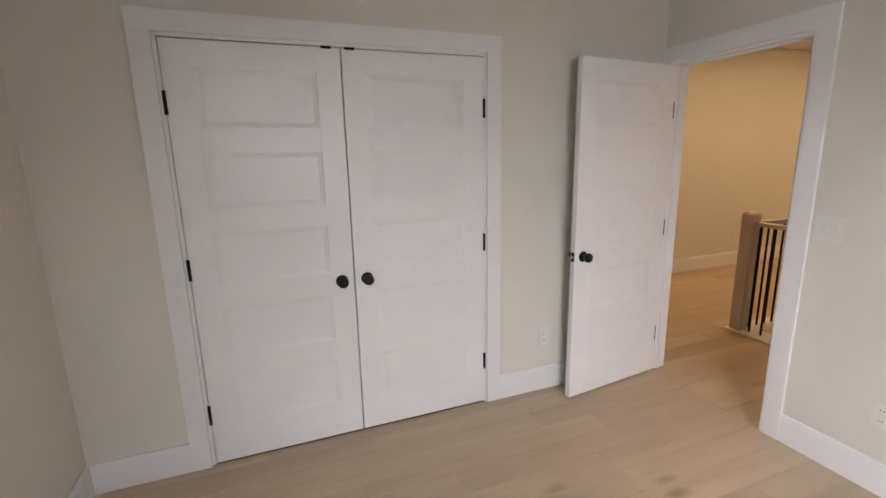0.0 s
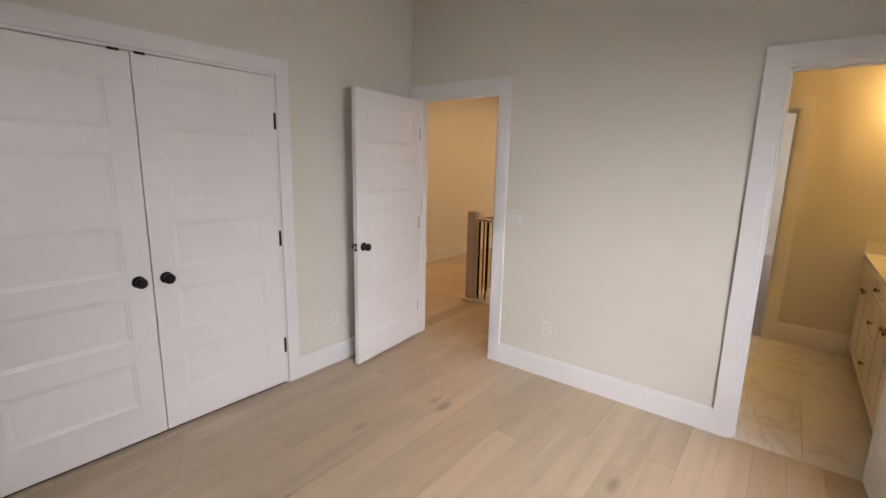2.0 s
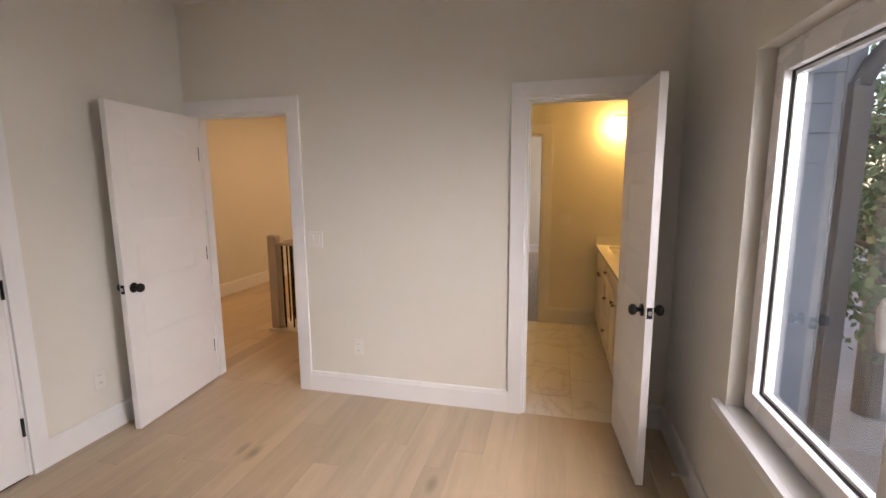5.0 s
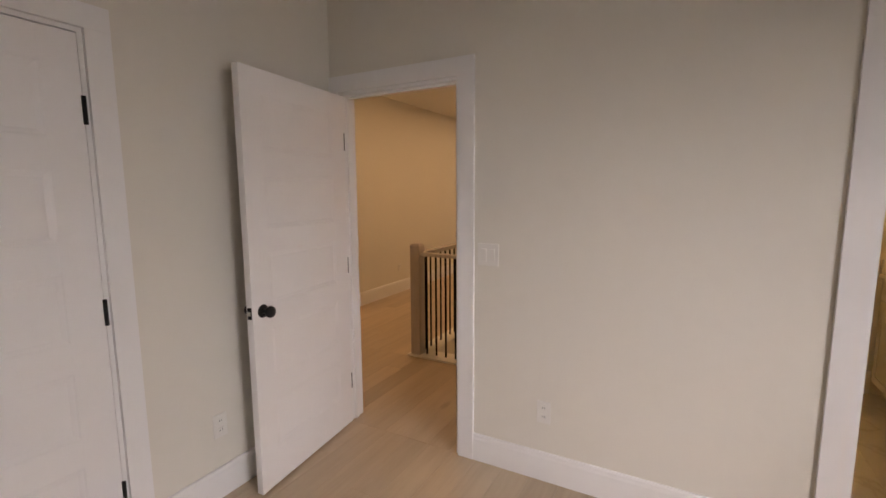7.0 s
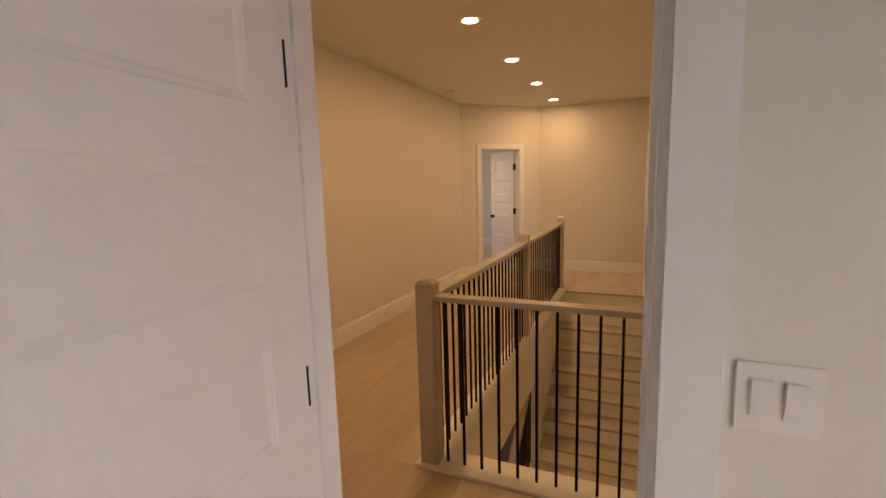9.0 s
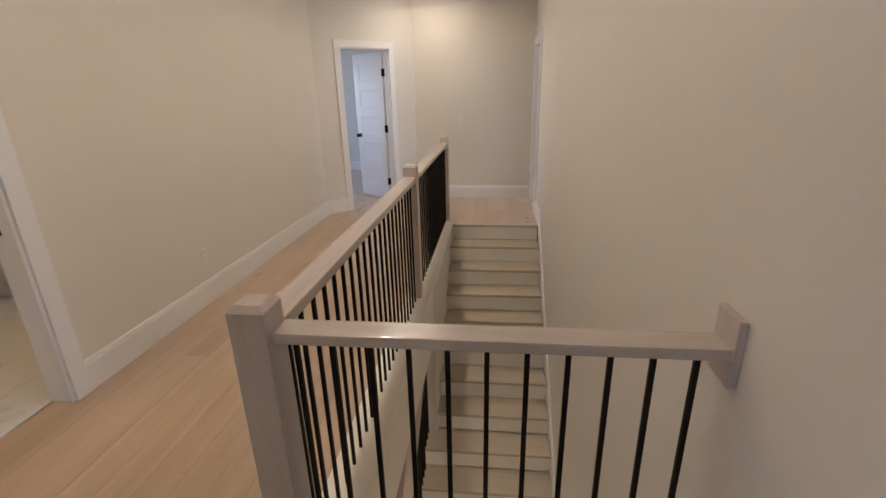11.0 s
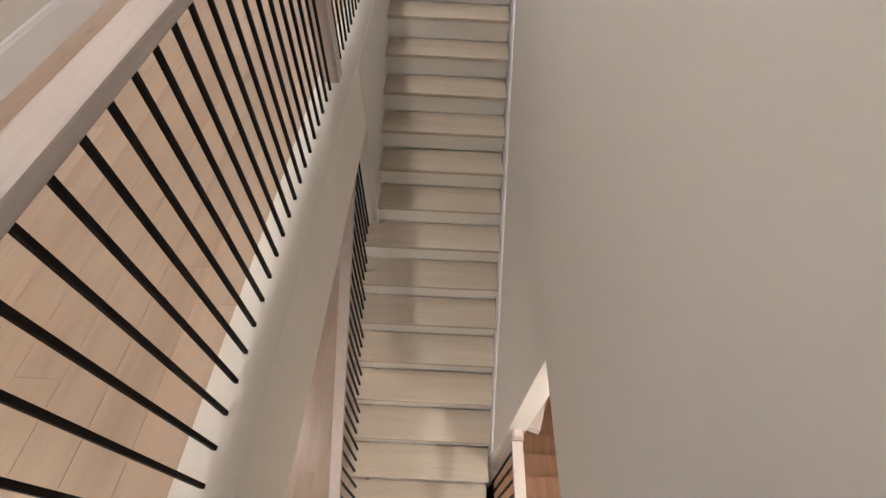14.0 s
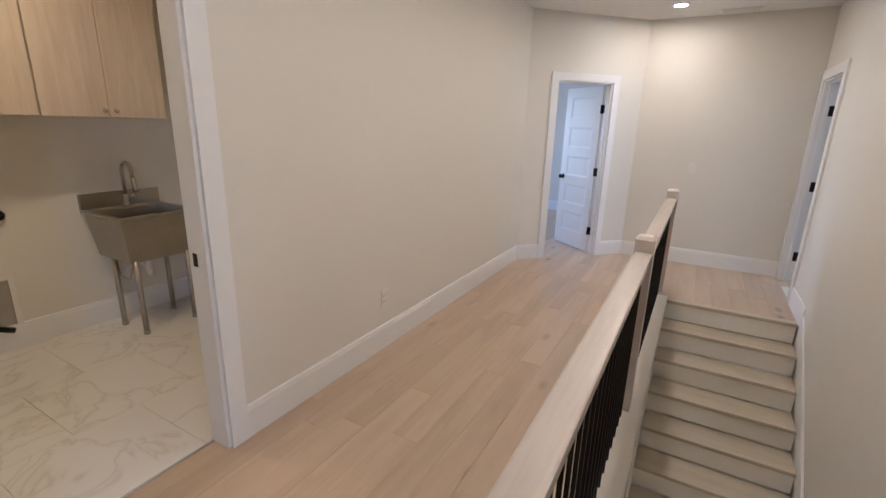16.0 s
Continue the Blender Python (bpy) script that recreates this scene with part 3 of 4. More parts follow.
f_ra2 = floor_slab("floor_far_room_side", 10.09, 12.6, 1.75, 4.66, -0.30, -0.011, SUBFLOOR, "oak floor of the far bedroom")

# jambs and casings
BE0, BE1 = (X_E, -1.25), (X_E, 4.67)
BH0, BH1 = (3.16, 4.67), (3.16, -1.25)
casing(BE0, BE1, 1.914 + 1.25, 2.715 + 1.25, OP, right_w=0.062)
casing(BE0, BE1, -0.36 + 1.25, 0.257 + 1.25, OP)
jamb(BE0, BE1, 1.914 + 1.25, 2.715 + 1.25, OP, 0.12, -0.04)
jamb(BE0, BE1, -0.36 + 1.25, 0.257 + 1.25, OP, 0.12, -0.04)
casing(BH0, BH1, 4.67 - 2.715, 4.67 - 1.914, OP, right_w=0.043)
casing(BH0, BH1, 4.67 - 0.257, 4.67 + 0.36, OP)
CN0, CN1 = (X_E, Y_N), (X_W, Y_N)
casing(CN0, CN1, X_E - 1.771, X_E - 0.213, OP, 0.086)
jamb(CN0, CN1, X_E - 1.771, X_E - 0.213, OP, 0.12)
HN0, HN1 = (8.93, HY1), (3.16, HY1)
casing(HN0, HN1, 8.93 - LDX1, 8.93 - LDX0, OP)
jamb(HN0, HN1, 8.93 - LDX1, 8.93 - LDX0, OP, 0.12)
HA0, HA1 = (HX1, 3.495), (8.93, HY1)
casing(HA0, HA1, 1.4708 - 1.07, 1.4708 - 0.36, OP, 0.08)
jamb(HA0, HA1, 1.4708 - 1.07, 1.4708 - 0.36, OP, 0.12, -0.04, "start")
HS0, HS1 = (3.16, HY0), (HX1, HY0)
casing(HS0, HS1, RDX0 - 3.16, RDX1 - 3.16, OP)
jamb(HS0, HS1, RDX0 - 3.16, RDX1 - 3.16, OP, 0.12, -0.04, "end")
TE0, TE1 = (5.12, -1.00), (5.12, 1.63)
casing(TE0, TE1, 1.20, 1.91, OP)
jamb(TE0, TE1, 1.20, 1.91, OP, 0.12, -0.05)

# baseboards
for a, c in (((X_E, 0.349), (X_E, 1.822)), ((X_E, Y_S), (X_E, -0.452)), ((X_E, Y_N), (1.857, Y_N)), ((0.127, Y_N), (X_W, Y_N)), ((X_W, Y_N), (X_W, Y_S)),
             ((X_W, Y_S), (X_E, Y_S)), ((8.93, HY1), (LDX1 + 0.092, HY1)), ((LDX0 - 0.092, HY1), (3.16, HY1)), ((3.16, HY1), (3.16, 2.782)),
             ((HX1, 3.495), (9.743, 3.722)), ((9.128, 4.337), (8.93, HY1)), ((HX1, HY0), (HX1, 3.495)), ((3.16, HY0), (4.19, HY0)), ((8.40, HY0), (RDX0 - 0.092, HY0)),
             ((5.12, -0.38), (5.12, 0.108)), ((6.25, 6.60), (3.20, 6.60)), ((10.24, -1.0), (10.24, 1.75)), ((12.6, 6.95), (6.37, 6.95)), ((12.6, 1.75), (12.6, 6.95))):
    baseboard(a, c, 0.153 if max(a[0], c[0]) < 3.1 else 0.176)

# ---- doors ----
door_leaf("door_1", 0.777, pose(3.026, 2.694, 0, 0, 0, 186.4), "open white five-panel bedroom door with black knob", hinge_side=-1)
door_leaf("door_2", 0.613, pose(3.03, -0.338, 0, 0, 0, 184.5), "open narrow white five-panel bathroom door with black knobs", hinge_side=1)
door_leaf("closet_door", 0.758, pose(0.2325, Y_N + 0.010, 0), "closed white five-panel closet door with black knob", knob_sides=(-1,), hinge_side=-1, latch=False, knob_z=0.895)
door_leaf("closet_door", 0.758, pose(1.7515, Y_N + 0.010, 0, 0, 0, 180), "closed white five-panel closet door with black knob", knob_sides=(1,), hinge_side=1, latch=False, knob_z=0.895)
door_leaf("door_3", 0.67, pose(9.762, 3.878, 0, 0, 0, 52), "half-open white five-panel door into a bright room", hinge_side=1)
door_leaf("door_4", 0.755, pose(9.83, 1.69, 0, 0, 0, -88), "open white door folded back into a bright room", hinge_side=-1)
for x in (0.925, 1.035):
    c = thing("ball_catch", pose(x, Y_N - 0.012, 2.0335), "small black catch at the closet door head", "catch")
    part("catch_body", box(-0.024, 0.024, 0, 0.03, 0.0, 0.012, 0.002), BLACK, c)

# ---- bedroom window ----
win = thing("window_1", pose(0, 0, 0), "white double-sash window with tilt handles", "window", kind="structure")


def ring(x0, x1, z0, z1, w, y0, y1, bev=0.003):
    b = box(x0, x0 + w, y0, y1, z0, z1, bev)
    box(x1 - w, x1, y0, y1, z0, z1, bev, b)
    box(x0 + w, x1 - w, y0, y1, z0, z0 + w, bev, b)
    return box(x0 + w, x1 - w, y0, y1, z1 - w, z1, bev, b)


fr = part("window_frame", ring(WX0 + 0.002, WX1 - 0.002, WZ0 + 0.028, WZ1 - 0.002, 0.045, -0.765, -0.695), PVC, win)
MID = (WX0 + WX1) / 2
for x0, x1, hx in ((WX0 + 0.032, MID - 0.002, MID - 0.040), (MID + 0.002, WX1 - 0.032, MID + 0.040)):
    s = part("sash", ring(x0, x1, WZ0 + 0.058, WZ1 - 0.032, 0.068, -0.755, -0.680, 0.006), PVC, win, "white plastic sash")
    part("gasket", ring(x0 + 0.066, x1 - 0.066, WZ0 + 0.124, WZ1 - 0.098, 0.006, -0.728, -0.704, 0.0), GASKET, s, "dark glazing gasket")
    part("bead", ring(x0 + 0.071, x1 - 0.071, WZ0 + 0.129, WZ1 - 0.103, 0.014, -0.740, -0.712, 0.002), PVC, s)
    p = part("pane", box(x0 + 0.07, x1 - 0.07, -0.728, -0.722, WZ0 + 0.128, WZ1 - 0.102), GLASS, s, "clear glass pane")
    p.visible_shadow = False
    h = part("handle_base", box(hx - 0.014, hx + 0.014, -0.680, -0.669, 1.25, 1.325, 0.004), PVC, s)
    b = tube([(hx, -0.669, 1.295), (hx, -0.648, 1.296), (hx, -0.634, 1.288), (hx, -0.628, 1.265), (hx, -0.630, 1.215), (hx, -0.634, 1.175)], [0.011, 0.011, 0.0125, 0.012, 0.011, 0.009], 12)
    part("handle_lever", b, PVC, h, "white lever handle pointing down", True)
# added boards: hide the outer reveal, which the daylight lamp overexposes
for x0, x1 in ((WX0 + 0.001, WX0 + 0.013), (WX1 - 0.013, WX1 - 0.001)):
    part("reveal_mask", box(x0, x1, -0.786, -0.7665, WZ0 + 0.001, WZ1 - 0.001), REVEALDARK, win, "grey-blue board added to darken the outer window reveal")
part("window_sill", box(WX0 - 0.06, WX1 + 0.06, -0.595, -0.624, WZ0 - 0.018, WZ0 + 0.022, 0.003, box(WX0 + 0.003, WX1 - 0.003, -0.766, -0.624, WZ0 + 0.003, WZ0 + 0.022, 0.002)), TRIM, win, "white painted window sill")

# ---- stairwell ----
RISE, RUN, SX = 0.1877, 0.250, 8.476
flight = thing("staircase", pose(SX, 0, 0), "pale oak staircase going down beside the wall", "staircase")
for k in range(2, 17):
    nx, z = -RUN * (k - 1), -RISE * (k - 1)
    yl = 2.849 if SX + nx - 0.03 > 6.70 else 2.99
    part("tread", box(nx - 0.0, nx + RUN + 0.012, HY0 + 0.016, yl, z - 0.030, z, 0.006), STAIRW, flight)
for k in range(2, 18):
    nx, z = -RUN * (k - 1), -RISE * (k - 1)
    yl = 2.848 if SX + nx - 0.03 > 6.70 else 2.975
    part("riser", box(nx + RUN + 0.022, nx + RUN + 0.036, HY0 + 0.016, yl, z + 0.0005, z + RISE - 0.0305), RISERM, flight)
# wall skirt board
n15 = RUN * 14
zl = -RISE * 14
part("skirt_board", prism([(-0.078, -0.10), (-0.078, 0.10), (-n15 + 0.19, zl + 0.20), (-n15 + 0.19, zl + 0.02), (-n15 + 0.26, zl + 0.02)], HY0 + 0.0005, HY0 + 0.015), TRIM, flight, "white skirt board along the wall")
part("carriage", prism([(0.0, -0.24), (-RUN * 14.6, -RISE * 15.6 - 0.05), (-RUN * 14.3, -RISE * 15.99), (0.0, -0.55)], HY0 + 0.03, 2.84), RISERM, flight)
# stair head nosing and edge boards
edge = thing("stairwell_edge", pose(0, 0, 0), "pale oak nosing boards around the stairwell edge", "floor edge", kind="structure")
part("nosing", box(SX, SX + 0.085, HY0 + 0.001, 2.837, -0.030, 0.001, 0.008), STAIRW, edge)
part("nosing", box(4.385, SX + 0.085, 2.838, 3.020, -0.022, 0.014, 0.005), RISERM, edge)
part("nosing", box(4.195, 4.385, HY0 + 0.001, 3.020, -0.022, 0.014, 0.005), RISERM, edge)
part("fascia", box(4.345, 6.7045, 2.852, 2.892, -0.515, -0.0225), RISERM, edge, "cream fascia board below the floor edge")
part("fascia", box(4.321, 4.343, HY0 + 0.001, 2.892, -0.515, -0.0225), RISERM, edge)
part("soffit", box(3.16, 4.32, HY0, HY1, -0.515, -0.3005, 0, box(4.345, 12.0, 2.895, 6.5, -0.515, -0.3005)), CEIL, edge)
part("soffit", box(-0.5, 3.16, 0.7, 6.5, -0.515, -0.3005), CEIL, edge)

# guard rail
RY, RX, RT = 2.945, 4.243, 0.942
rail = thing("stair_railing", pose(RX, RY, 0.014), "pale oak guard rail with slim black balusters", "railing")


def newel(name, x, y, z0, h, parent, w=0.094):
    b = box(x - w / 2, x + w / 2, y - w / 2, y + w / 2, z0, z0 + h - 0.016, 0.0025)
    c = bmesh.new()
    lo = [c.verts.new((x + sx * w / 2, y + sy * w / 2, z0 + h - 0.016)) for sx, sy in ((-1, -1), (1, -1), (1, 1), (-1, 1))]
    hi = [c.verts.new((x + sx * (w / 2 - 0.014), y + sy * (w / 2 - 0.014), z0 + h)) for sx, sy in ((-1, -1), (1, -1), (1, 1), (-1, 1))]
    for i in range(4):
        c.faces.new((lo[i], lo[(i + 1) % 4], hi[(i + 1) % 4], hi[i]))
    c.faces.new(hi)
    return part(name, merge(b, c), NEWELW, parent, "square pale oak newel post")


N2, N3 = 6.440 - RX, 8.690 - RX
for x in (0.024, N2, N3):
    newel("newel_post", x, 0, 0, 1.006, rail)
zt = RT - 0.014
for a, c in ((0.071, N2 - 0.047), (N2 + 0.047, N3 - 0.047)):
    part("handrail", box(a, c, -0.043, 0.043, zt - 0.037, zt, 0.007), RAILW, rail, "flat pale oak handrail")
b = box(-0.001, 0.078, HY0 + 0.021 - RY, -0.047, zt - 0.030, zt, 0.006)
part("handrail", b, RAILWY, rail, "flat pale oak handrail")
part("rosette_plate", box(-0.003, 0.093, HY0 + 0.001 - RY, HY0 + 0.021 - RY, zt - 0.098, zt + 0.068, 0.004), NEWELW, rail, "oak end plate of the handrail on the wall")
bal_mesh = None
spots = [(0.039, 1.897 + i * 0.0962 - RY) for i in range(11)]
spots += [(4.384 - RX + i * 0.0972, -0.011) for i in range(21)]
spots += [(6.533 - RX + i * 0.0972, -0.011) for i in range(22)]
for x, y in spots:
    if bal_mesh is None:
        o = part("baluster", box(-0.0063, 0.0063, -0.0063, 0.0063, 0.0, zt - 0.029, 0.001), IRON, rail, "slim black iron baluster")
        bal_mesh = o.data
    else:
        o = new("baluster", bal_mesh)
        o.parent = rail
        o["label"] = "slim black iron baluster"
    o.location = (x, y, 0)

# lower stair rail
low_rail = thing("lower_stair_railing", pose(0, 0, 0), "sloping oak handrail with black balusters on the lower steps", "railing")
def nose_z(x):
    return -(SX - x) * RISE / RUN
LY = 2.935
xa, xb = 6.70, 4.40
hz = 0.90
part("handrail", prism([(xa, nose_z(xa) + hz), (xb, nose_z(xb) + hz), (xb, nose_z(xb) + hz - 0.055), (xa, nose_z(xa) + hz - 0.055)], LY - 0.034, LY + 0.034), RAILW, low_rail)
newel("newel_post", 4.35, LY, LOW, 1.05, low_rail)
for k in range(9, 17):
    for f in (0.035, 0.118, 0.201):
        x = SX - RUN * (k - 1) + f
        if x < 6.68:
            part("baluster", box(x - 0.0068, x + 0.0068, LY - 0.0068, LY + 0.0068, -RISE * (k - 1) - 0.001, nose_z(x) + hz - 0.05), IRON, low_rail)
base_rail = thing("basement_stair_railing", pose(0, 0, 0), "pale oak newel and handrail at the lower landing", "railing")
newel("newel_post", 5.095, 1.765, -2.6, 1.0, base_rail, 0.075)
hb = box(0, 0.62, -0.04, 0.04, -0.03, 0.03, 0.006)
hb.transform(pose(5.12, 1.66, -1.63, 0, 12, -18))
part("handrail", hb, RAILW, base_rail)
for i in range(4):
    x = 5.03 - i * 0.085
    part("baluster", box(x, x + 0.013, 1.76, 1.773, LOW, -1.70), IRON, base_rail)
part("handrail", box(4.6, 5.057, 1.73, 1.80, -1.70, -1.65, 0.006), RAILW, base_rail)
low2 = thing("basement_staircase", pose(0, 0, 0), "raw pine steps going further down", "staircase")
for i in range(11):
    x, z = 4.40 + i * 0.25, LOW - i * RISE
    part("tread", box(x, x + 0.27, 0.70, 1.70, z - 0.03, z, 0.004), ORANGE, low2)
    part("riser", box(x, x + 0.015, 0.70, 1.70, z + 0.0005, z + RISE - 0.031), ORANGE, low2)
wall("wall_basement_end", (7.4, 0.70), (7.4, 1.705), LOW - 2.4, -0.3, 0.1, label="pale wall at the end of the lower flight")
tagged(link("soffit_panel", box(3.16, 5.24, 1.30, HY0 - 0.0005, -0.30, -0.10), CEIL), "plain soffit above the lower flight", "ceiling", kind="structure")
floor_slab("floor_basement", -0.5, 12.0, 0.6, 2.88, LOW - 2.5, LOW - 2.4, SUBFLOOR, "dark basement floor under the steps")
floor_slab("floor_landing_side", -0.5, 4.40, 0.70, 1.75, LOW - 0.2, LOW - 0.013, SUBFLOOR, "subfloor of the lower landing")

# ---- hall fittings ----
# hallway lights are real; those of the storey below are added fill
for cx, cy, cz in [(x, CAN_Y, H) for x in CANS] + [(x, y, z - 0.0005) for x, y, z in LOWER_FILLS]:
    c = thing("recessed_or_fill_light", pose(cx, cy, cz), "lit round recessed light with white trim, real in the hall, added fill below", "ceiling light", "recessed lights along the hallway")
    part("trim_ring", lathe([(0.062, -0.001), (0.085, -0.001), (0.082, -0.006), (0.064, -0.010), (0.060, -0.008)], pose(0, 0, 0), 32), PLATE, c, "", True)
    part("lens", lathe([(0.060, -0.0095), (0.040, -0.0110), (0.002, -0.0115)], pose(0, 0, 0), 32), CANGLOW, c, "glowing warm lens", True)
sd = thing("smoke_detector", pose(8.0, 4.30, H), "round white smoke detector on the ceiling", "smoke detector")
part("detector_body", lathe([(0.065, -0.0005), (0.065, -0.016), (0.055, -0.030), (0.030, -0.036), (0.002, -0.036)], pose(0, 0, 0), 32), PLATE, sd, "", True)
v = thing("ceiling_vent", pose(9.80, 2.64, H), "white ceiling air vent", "vent")
part("frame", box(-0.08, 0.08, -0.18, 0.18, -0.008, -0.0005, 0.002), PLATE, v)
for i in range(7):
    part("slat", box(-0.066 + i * 0.020, -0.054 + i * 0.020, -0.16, 0.16, -0.012, -0.0085), PLATE, v)

switch(pose(X_E, 1.744, 1.153, 0, 0, -90))
outlet(pose(X_E, 1.433, 0.366, 0, 0, -90))
outlet(pose(2.184, Y_N, 0.362, 0, 0, 0))
outlet(pose(6.31, HY1, 0.37, 0, 0, 0))
switch(pose(HX1, 2.84, 1.135, 0, 0, -90), 1, "white single rocker light switch")
switch(pose(5.12, -0.04, 1.15, 0, 0, -90))
outlet(pose(5.12, -0.62, 1.12, 0, 0, -90))
for x, y, r in ((2.52, Y_N - 0.016, 180), (2.43, Y_S + 0.016, 0)):
    ds = thing("door_stop", pose(x, y, 0.09, 0, 0, r), "white sprung door stop on the baseboard", "door stop")
    part("base_cup", lathe([(0.012, 0), (0.012, 0.006), (0.006, 0.010)], pose(0, 0, 0, -90, 0, 0), 16), PLATE, ds, "", True)
    part("spring", tube([(0, 0.008, 0), (0, 0.065, 0)], 0.0055, 10), PLATE, ds, "", True)
    part("tip", lathe([(0.008, 0), (0.009, 0.012), (0.004, 0.016)], pose(0, 0.062, 0, -90, 0, 0), 14), PLATE, ds, "", True)
for m in (pose(LDX1 - 0.017, 4.61, 0.945), pose(3.10, 0.2395, 0.92, 0, 0, 90), pose(3.10, 1.9325, 0.92, 0, 0, -90)):
    st = thing("strike_plate", m, "black strike plate on the door jamb", "strike plate")
    part("plate", box(-0.003, 0.0, -0.014, 0.014, -0.03, 0.03, 0.001), BLACK, st)

# ---- bathroom ----
VX0, VX1, VF, VB = 3.30, 5.118, -0.385, -0.998
van = thing("bathroom_vanity", pose(0, 0, 0), "cream painted vanity with drawers, doors and brass knobs", "vanity")
part("carcass", box(VX0, VX1, VB, VF - 0.02, 0.09, 0.73, 0.002, box(VX0, 4.45, VB, VF - 0.02, 0.731, 0.86, 0.001, box(4.451, VX1, VF - 0.045, VF - 0.02, 0.731, 0.86, 0.001))), VANITY, van)
part("toe_kick", box(VX0 + 0.02, VX1 - 0.002, VB, VF - 0.075, 0.0, 0.0895), VANITY, van)


def front(x0, x1, z0, z1, kx, kz, name):
    b = box(x0 + 0.002, x1 - 0.002, VF - 0.0195, VF - 0.006, z0 + 0.002, z1 - 0.002, 0.001)
    ring_w = 0.05 if z1 - z0 > 0.2 else 0.03
    c = ring(x0 + 0.002, x1 - 0.002, z0 + 0.002, z1 - 0.002, ring_w, VF - 0.0055, VF, 0.0012)
    f = part(name, merge(b, c), VANITY, van)
    part("knob", lathe([(0.006, 0.0), (0.005, 0.014), (0.013, 0.018), (0.015, 0.024), (0.010, 0.029), (0.002, 0.030)], pose(kx, VF, kz, -90, 0, 0), 16), BRONZE, f, "small brass knob", True)


def blank(x0, x1, z0, z1):
    part("false_front", box(x0 + 0.002, x1 - 0.002, VF - 0.0195, VF, z0 + 0.002, z1 - 0.002, 0.002), VANITY, van)


for z0, z1, kz in ((0.70, 0.85, 0.772), (0.40, 0.695, 0.545), (0.10, 0.395, 0.252)):
    front(4.00, 4.365, z0, z1, 4.18, kz, "drawer")
blank(4.37, 5.11, 0.70, 0.85)
blank(3.31, 3.995, 0.70, 0.85)
front(4.742, 5.11, 0.10, 0.695, 4.79, 0.645, "vanity_door")
front(4.37, 4.738, 0.10, 0.695, 4.69, 0.645, "vanity_door")
front(3.655, 3.995, 0.10, 0.695, 3.70, 0.635, "vanity_door")
front(3.31, 3.651, 0.10, 0.695, 3.605, 0.635, "vanity_door")
top = thing("countertop", pose(0, 0, 0.86), "white quartz vanity top with splash and sunken basin", "countertop")
BX0, BX1, BY0, BY1 = 4.47, 4.97, -0.80, -0.47
b = box(VX0 - 0.02, BX0, VB, VF + 0.02, 0.001, 0.032, 0.002)
box(BX1, VX1, VB, VF + 0.02, 0.001, 0.032, 0.002, b)
box(BX0 + 0.0002, BX1 - 0.0002, VB, BY0, 0.001, 0.032, 0.002, b)
box(BX0 + 0.0002, BX1 - 0.0002, BY1, VF + 0.02, 0.001, 0.032, 0.002, b)
part("slab", b, QUARTZ, top)
b = bmesh.new()
rr = []
for ins, z in ((-0.006, 0.001), (0.004, -0.004), (0.02, -0.10), (0.06, -0.125)):
    rr.append([b.verts.new(q) for q in ((BX0 + ins, BY0 + ins, z), (BX1 - ins, BY0 + ins, z), (BX1 - ins, BY1 - ins, z), (BX0 + ins, BY1 - ins, z))])
for q, r in zip(rr, rr[1:]):
    for k in range(4):
        b.faces.new((q[k], q[(k + 1) % 4], r[(k + 1) % 4], r[k]))
b.faces.new(rr[-1])
part("basin", b, PLATE, top, "white rectangular undermount basin")
part("side_splash", box(VX1 - 0.02, VX1, VB + 0.02, VF + 0.015, 0.0325, 0.13, 0.002), QUARTZ, top)
part("back_splash", box(VX0 - 0.02, VX1, VB, VB + 0.0195, 0.0325, 0.13, 0.002), QUARTZ, top)
fa = thing("basin_faucet", pose(4.72, -0.885, 0.893), "curved brass basin faucet", "faucet")
part("base", lathe([(0.026, 0), (0.026, 0.006), (0.016, 0.012), (0.014, 0.06)], pose(0, 0, 0), 20), BRONZE, fa, "", True)
part("spout", tube([(0, 0, 0.05), (0, 0, 0.14), (0, 0.02, 0.175), (0, 0.06, 0.19), (0, 0.10, 0.18), (0, 0.125, 0.15)], 0.011, 14), BRONZE, fa, "", True)
for s in (-1, 1):
    part("tap_handle", tube([(s * 0.10, 0, 0), (s * 0.10, 0, 0.045), (s * 0.135, 0.02, 0.06)], [0.018, 0.012, 0.007], 12), BRONZE, fa, "", True)
vl = thing("vanity_light", pose(5.12, -0.70, 2.20), "lit brass wall light with frosted glass globes", "wall light")
part("back_plate", lathe([(0.085, 0), (0.085, 0.012), (0.07, 0.022), (0.02, 0.026)], pose(0, 0, 0, 0, -90, 0), 32), BRONZE, vl, "round aged brass plate", True)
part("arm", tube([(-0.02, 0, 0), (-0.09, 0, 0)], 0.010, 12), BRONZE, vl, "", True)
part("bar", tube([(-0.09, 0.22, 0), (-0.09, -0.22, 0)], 0.008, 12), BRONZE, vl, "", True)
for y in (0.19, 0.0, -0.19):
    part("globe", lathe([(0.018, -0.01), (0.022, -0.03), (0.052, -0.065), (0.064, -0.105), (0.055, -0.145), (0.03, -0.165), (0.003, -0.168)], pose(-0.09, y, 0), 24), GLOBE, vl, "glowing frosted glass shade", True)

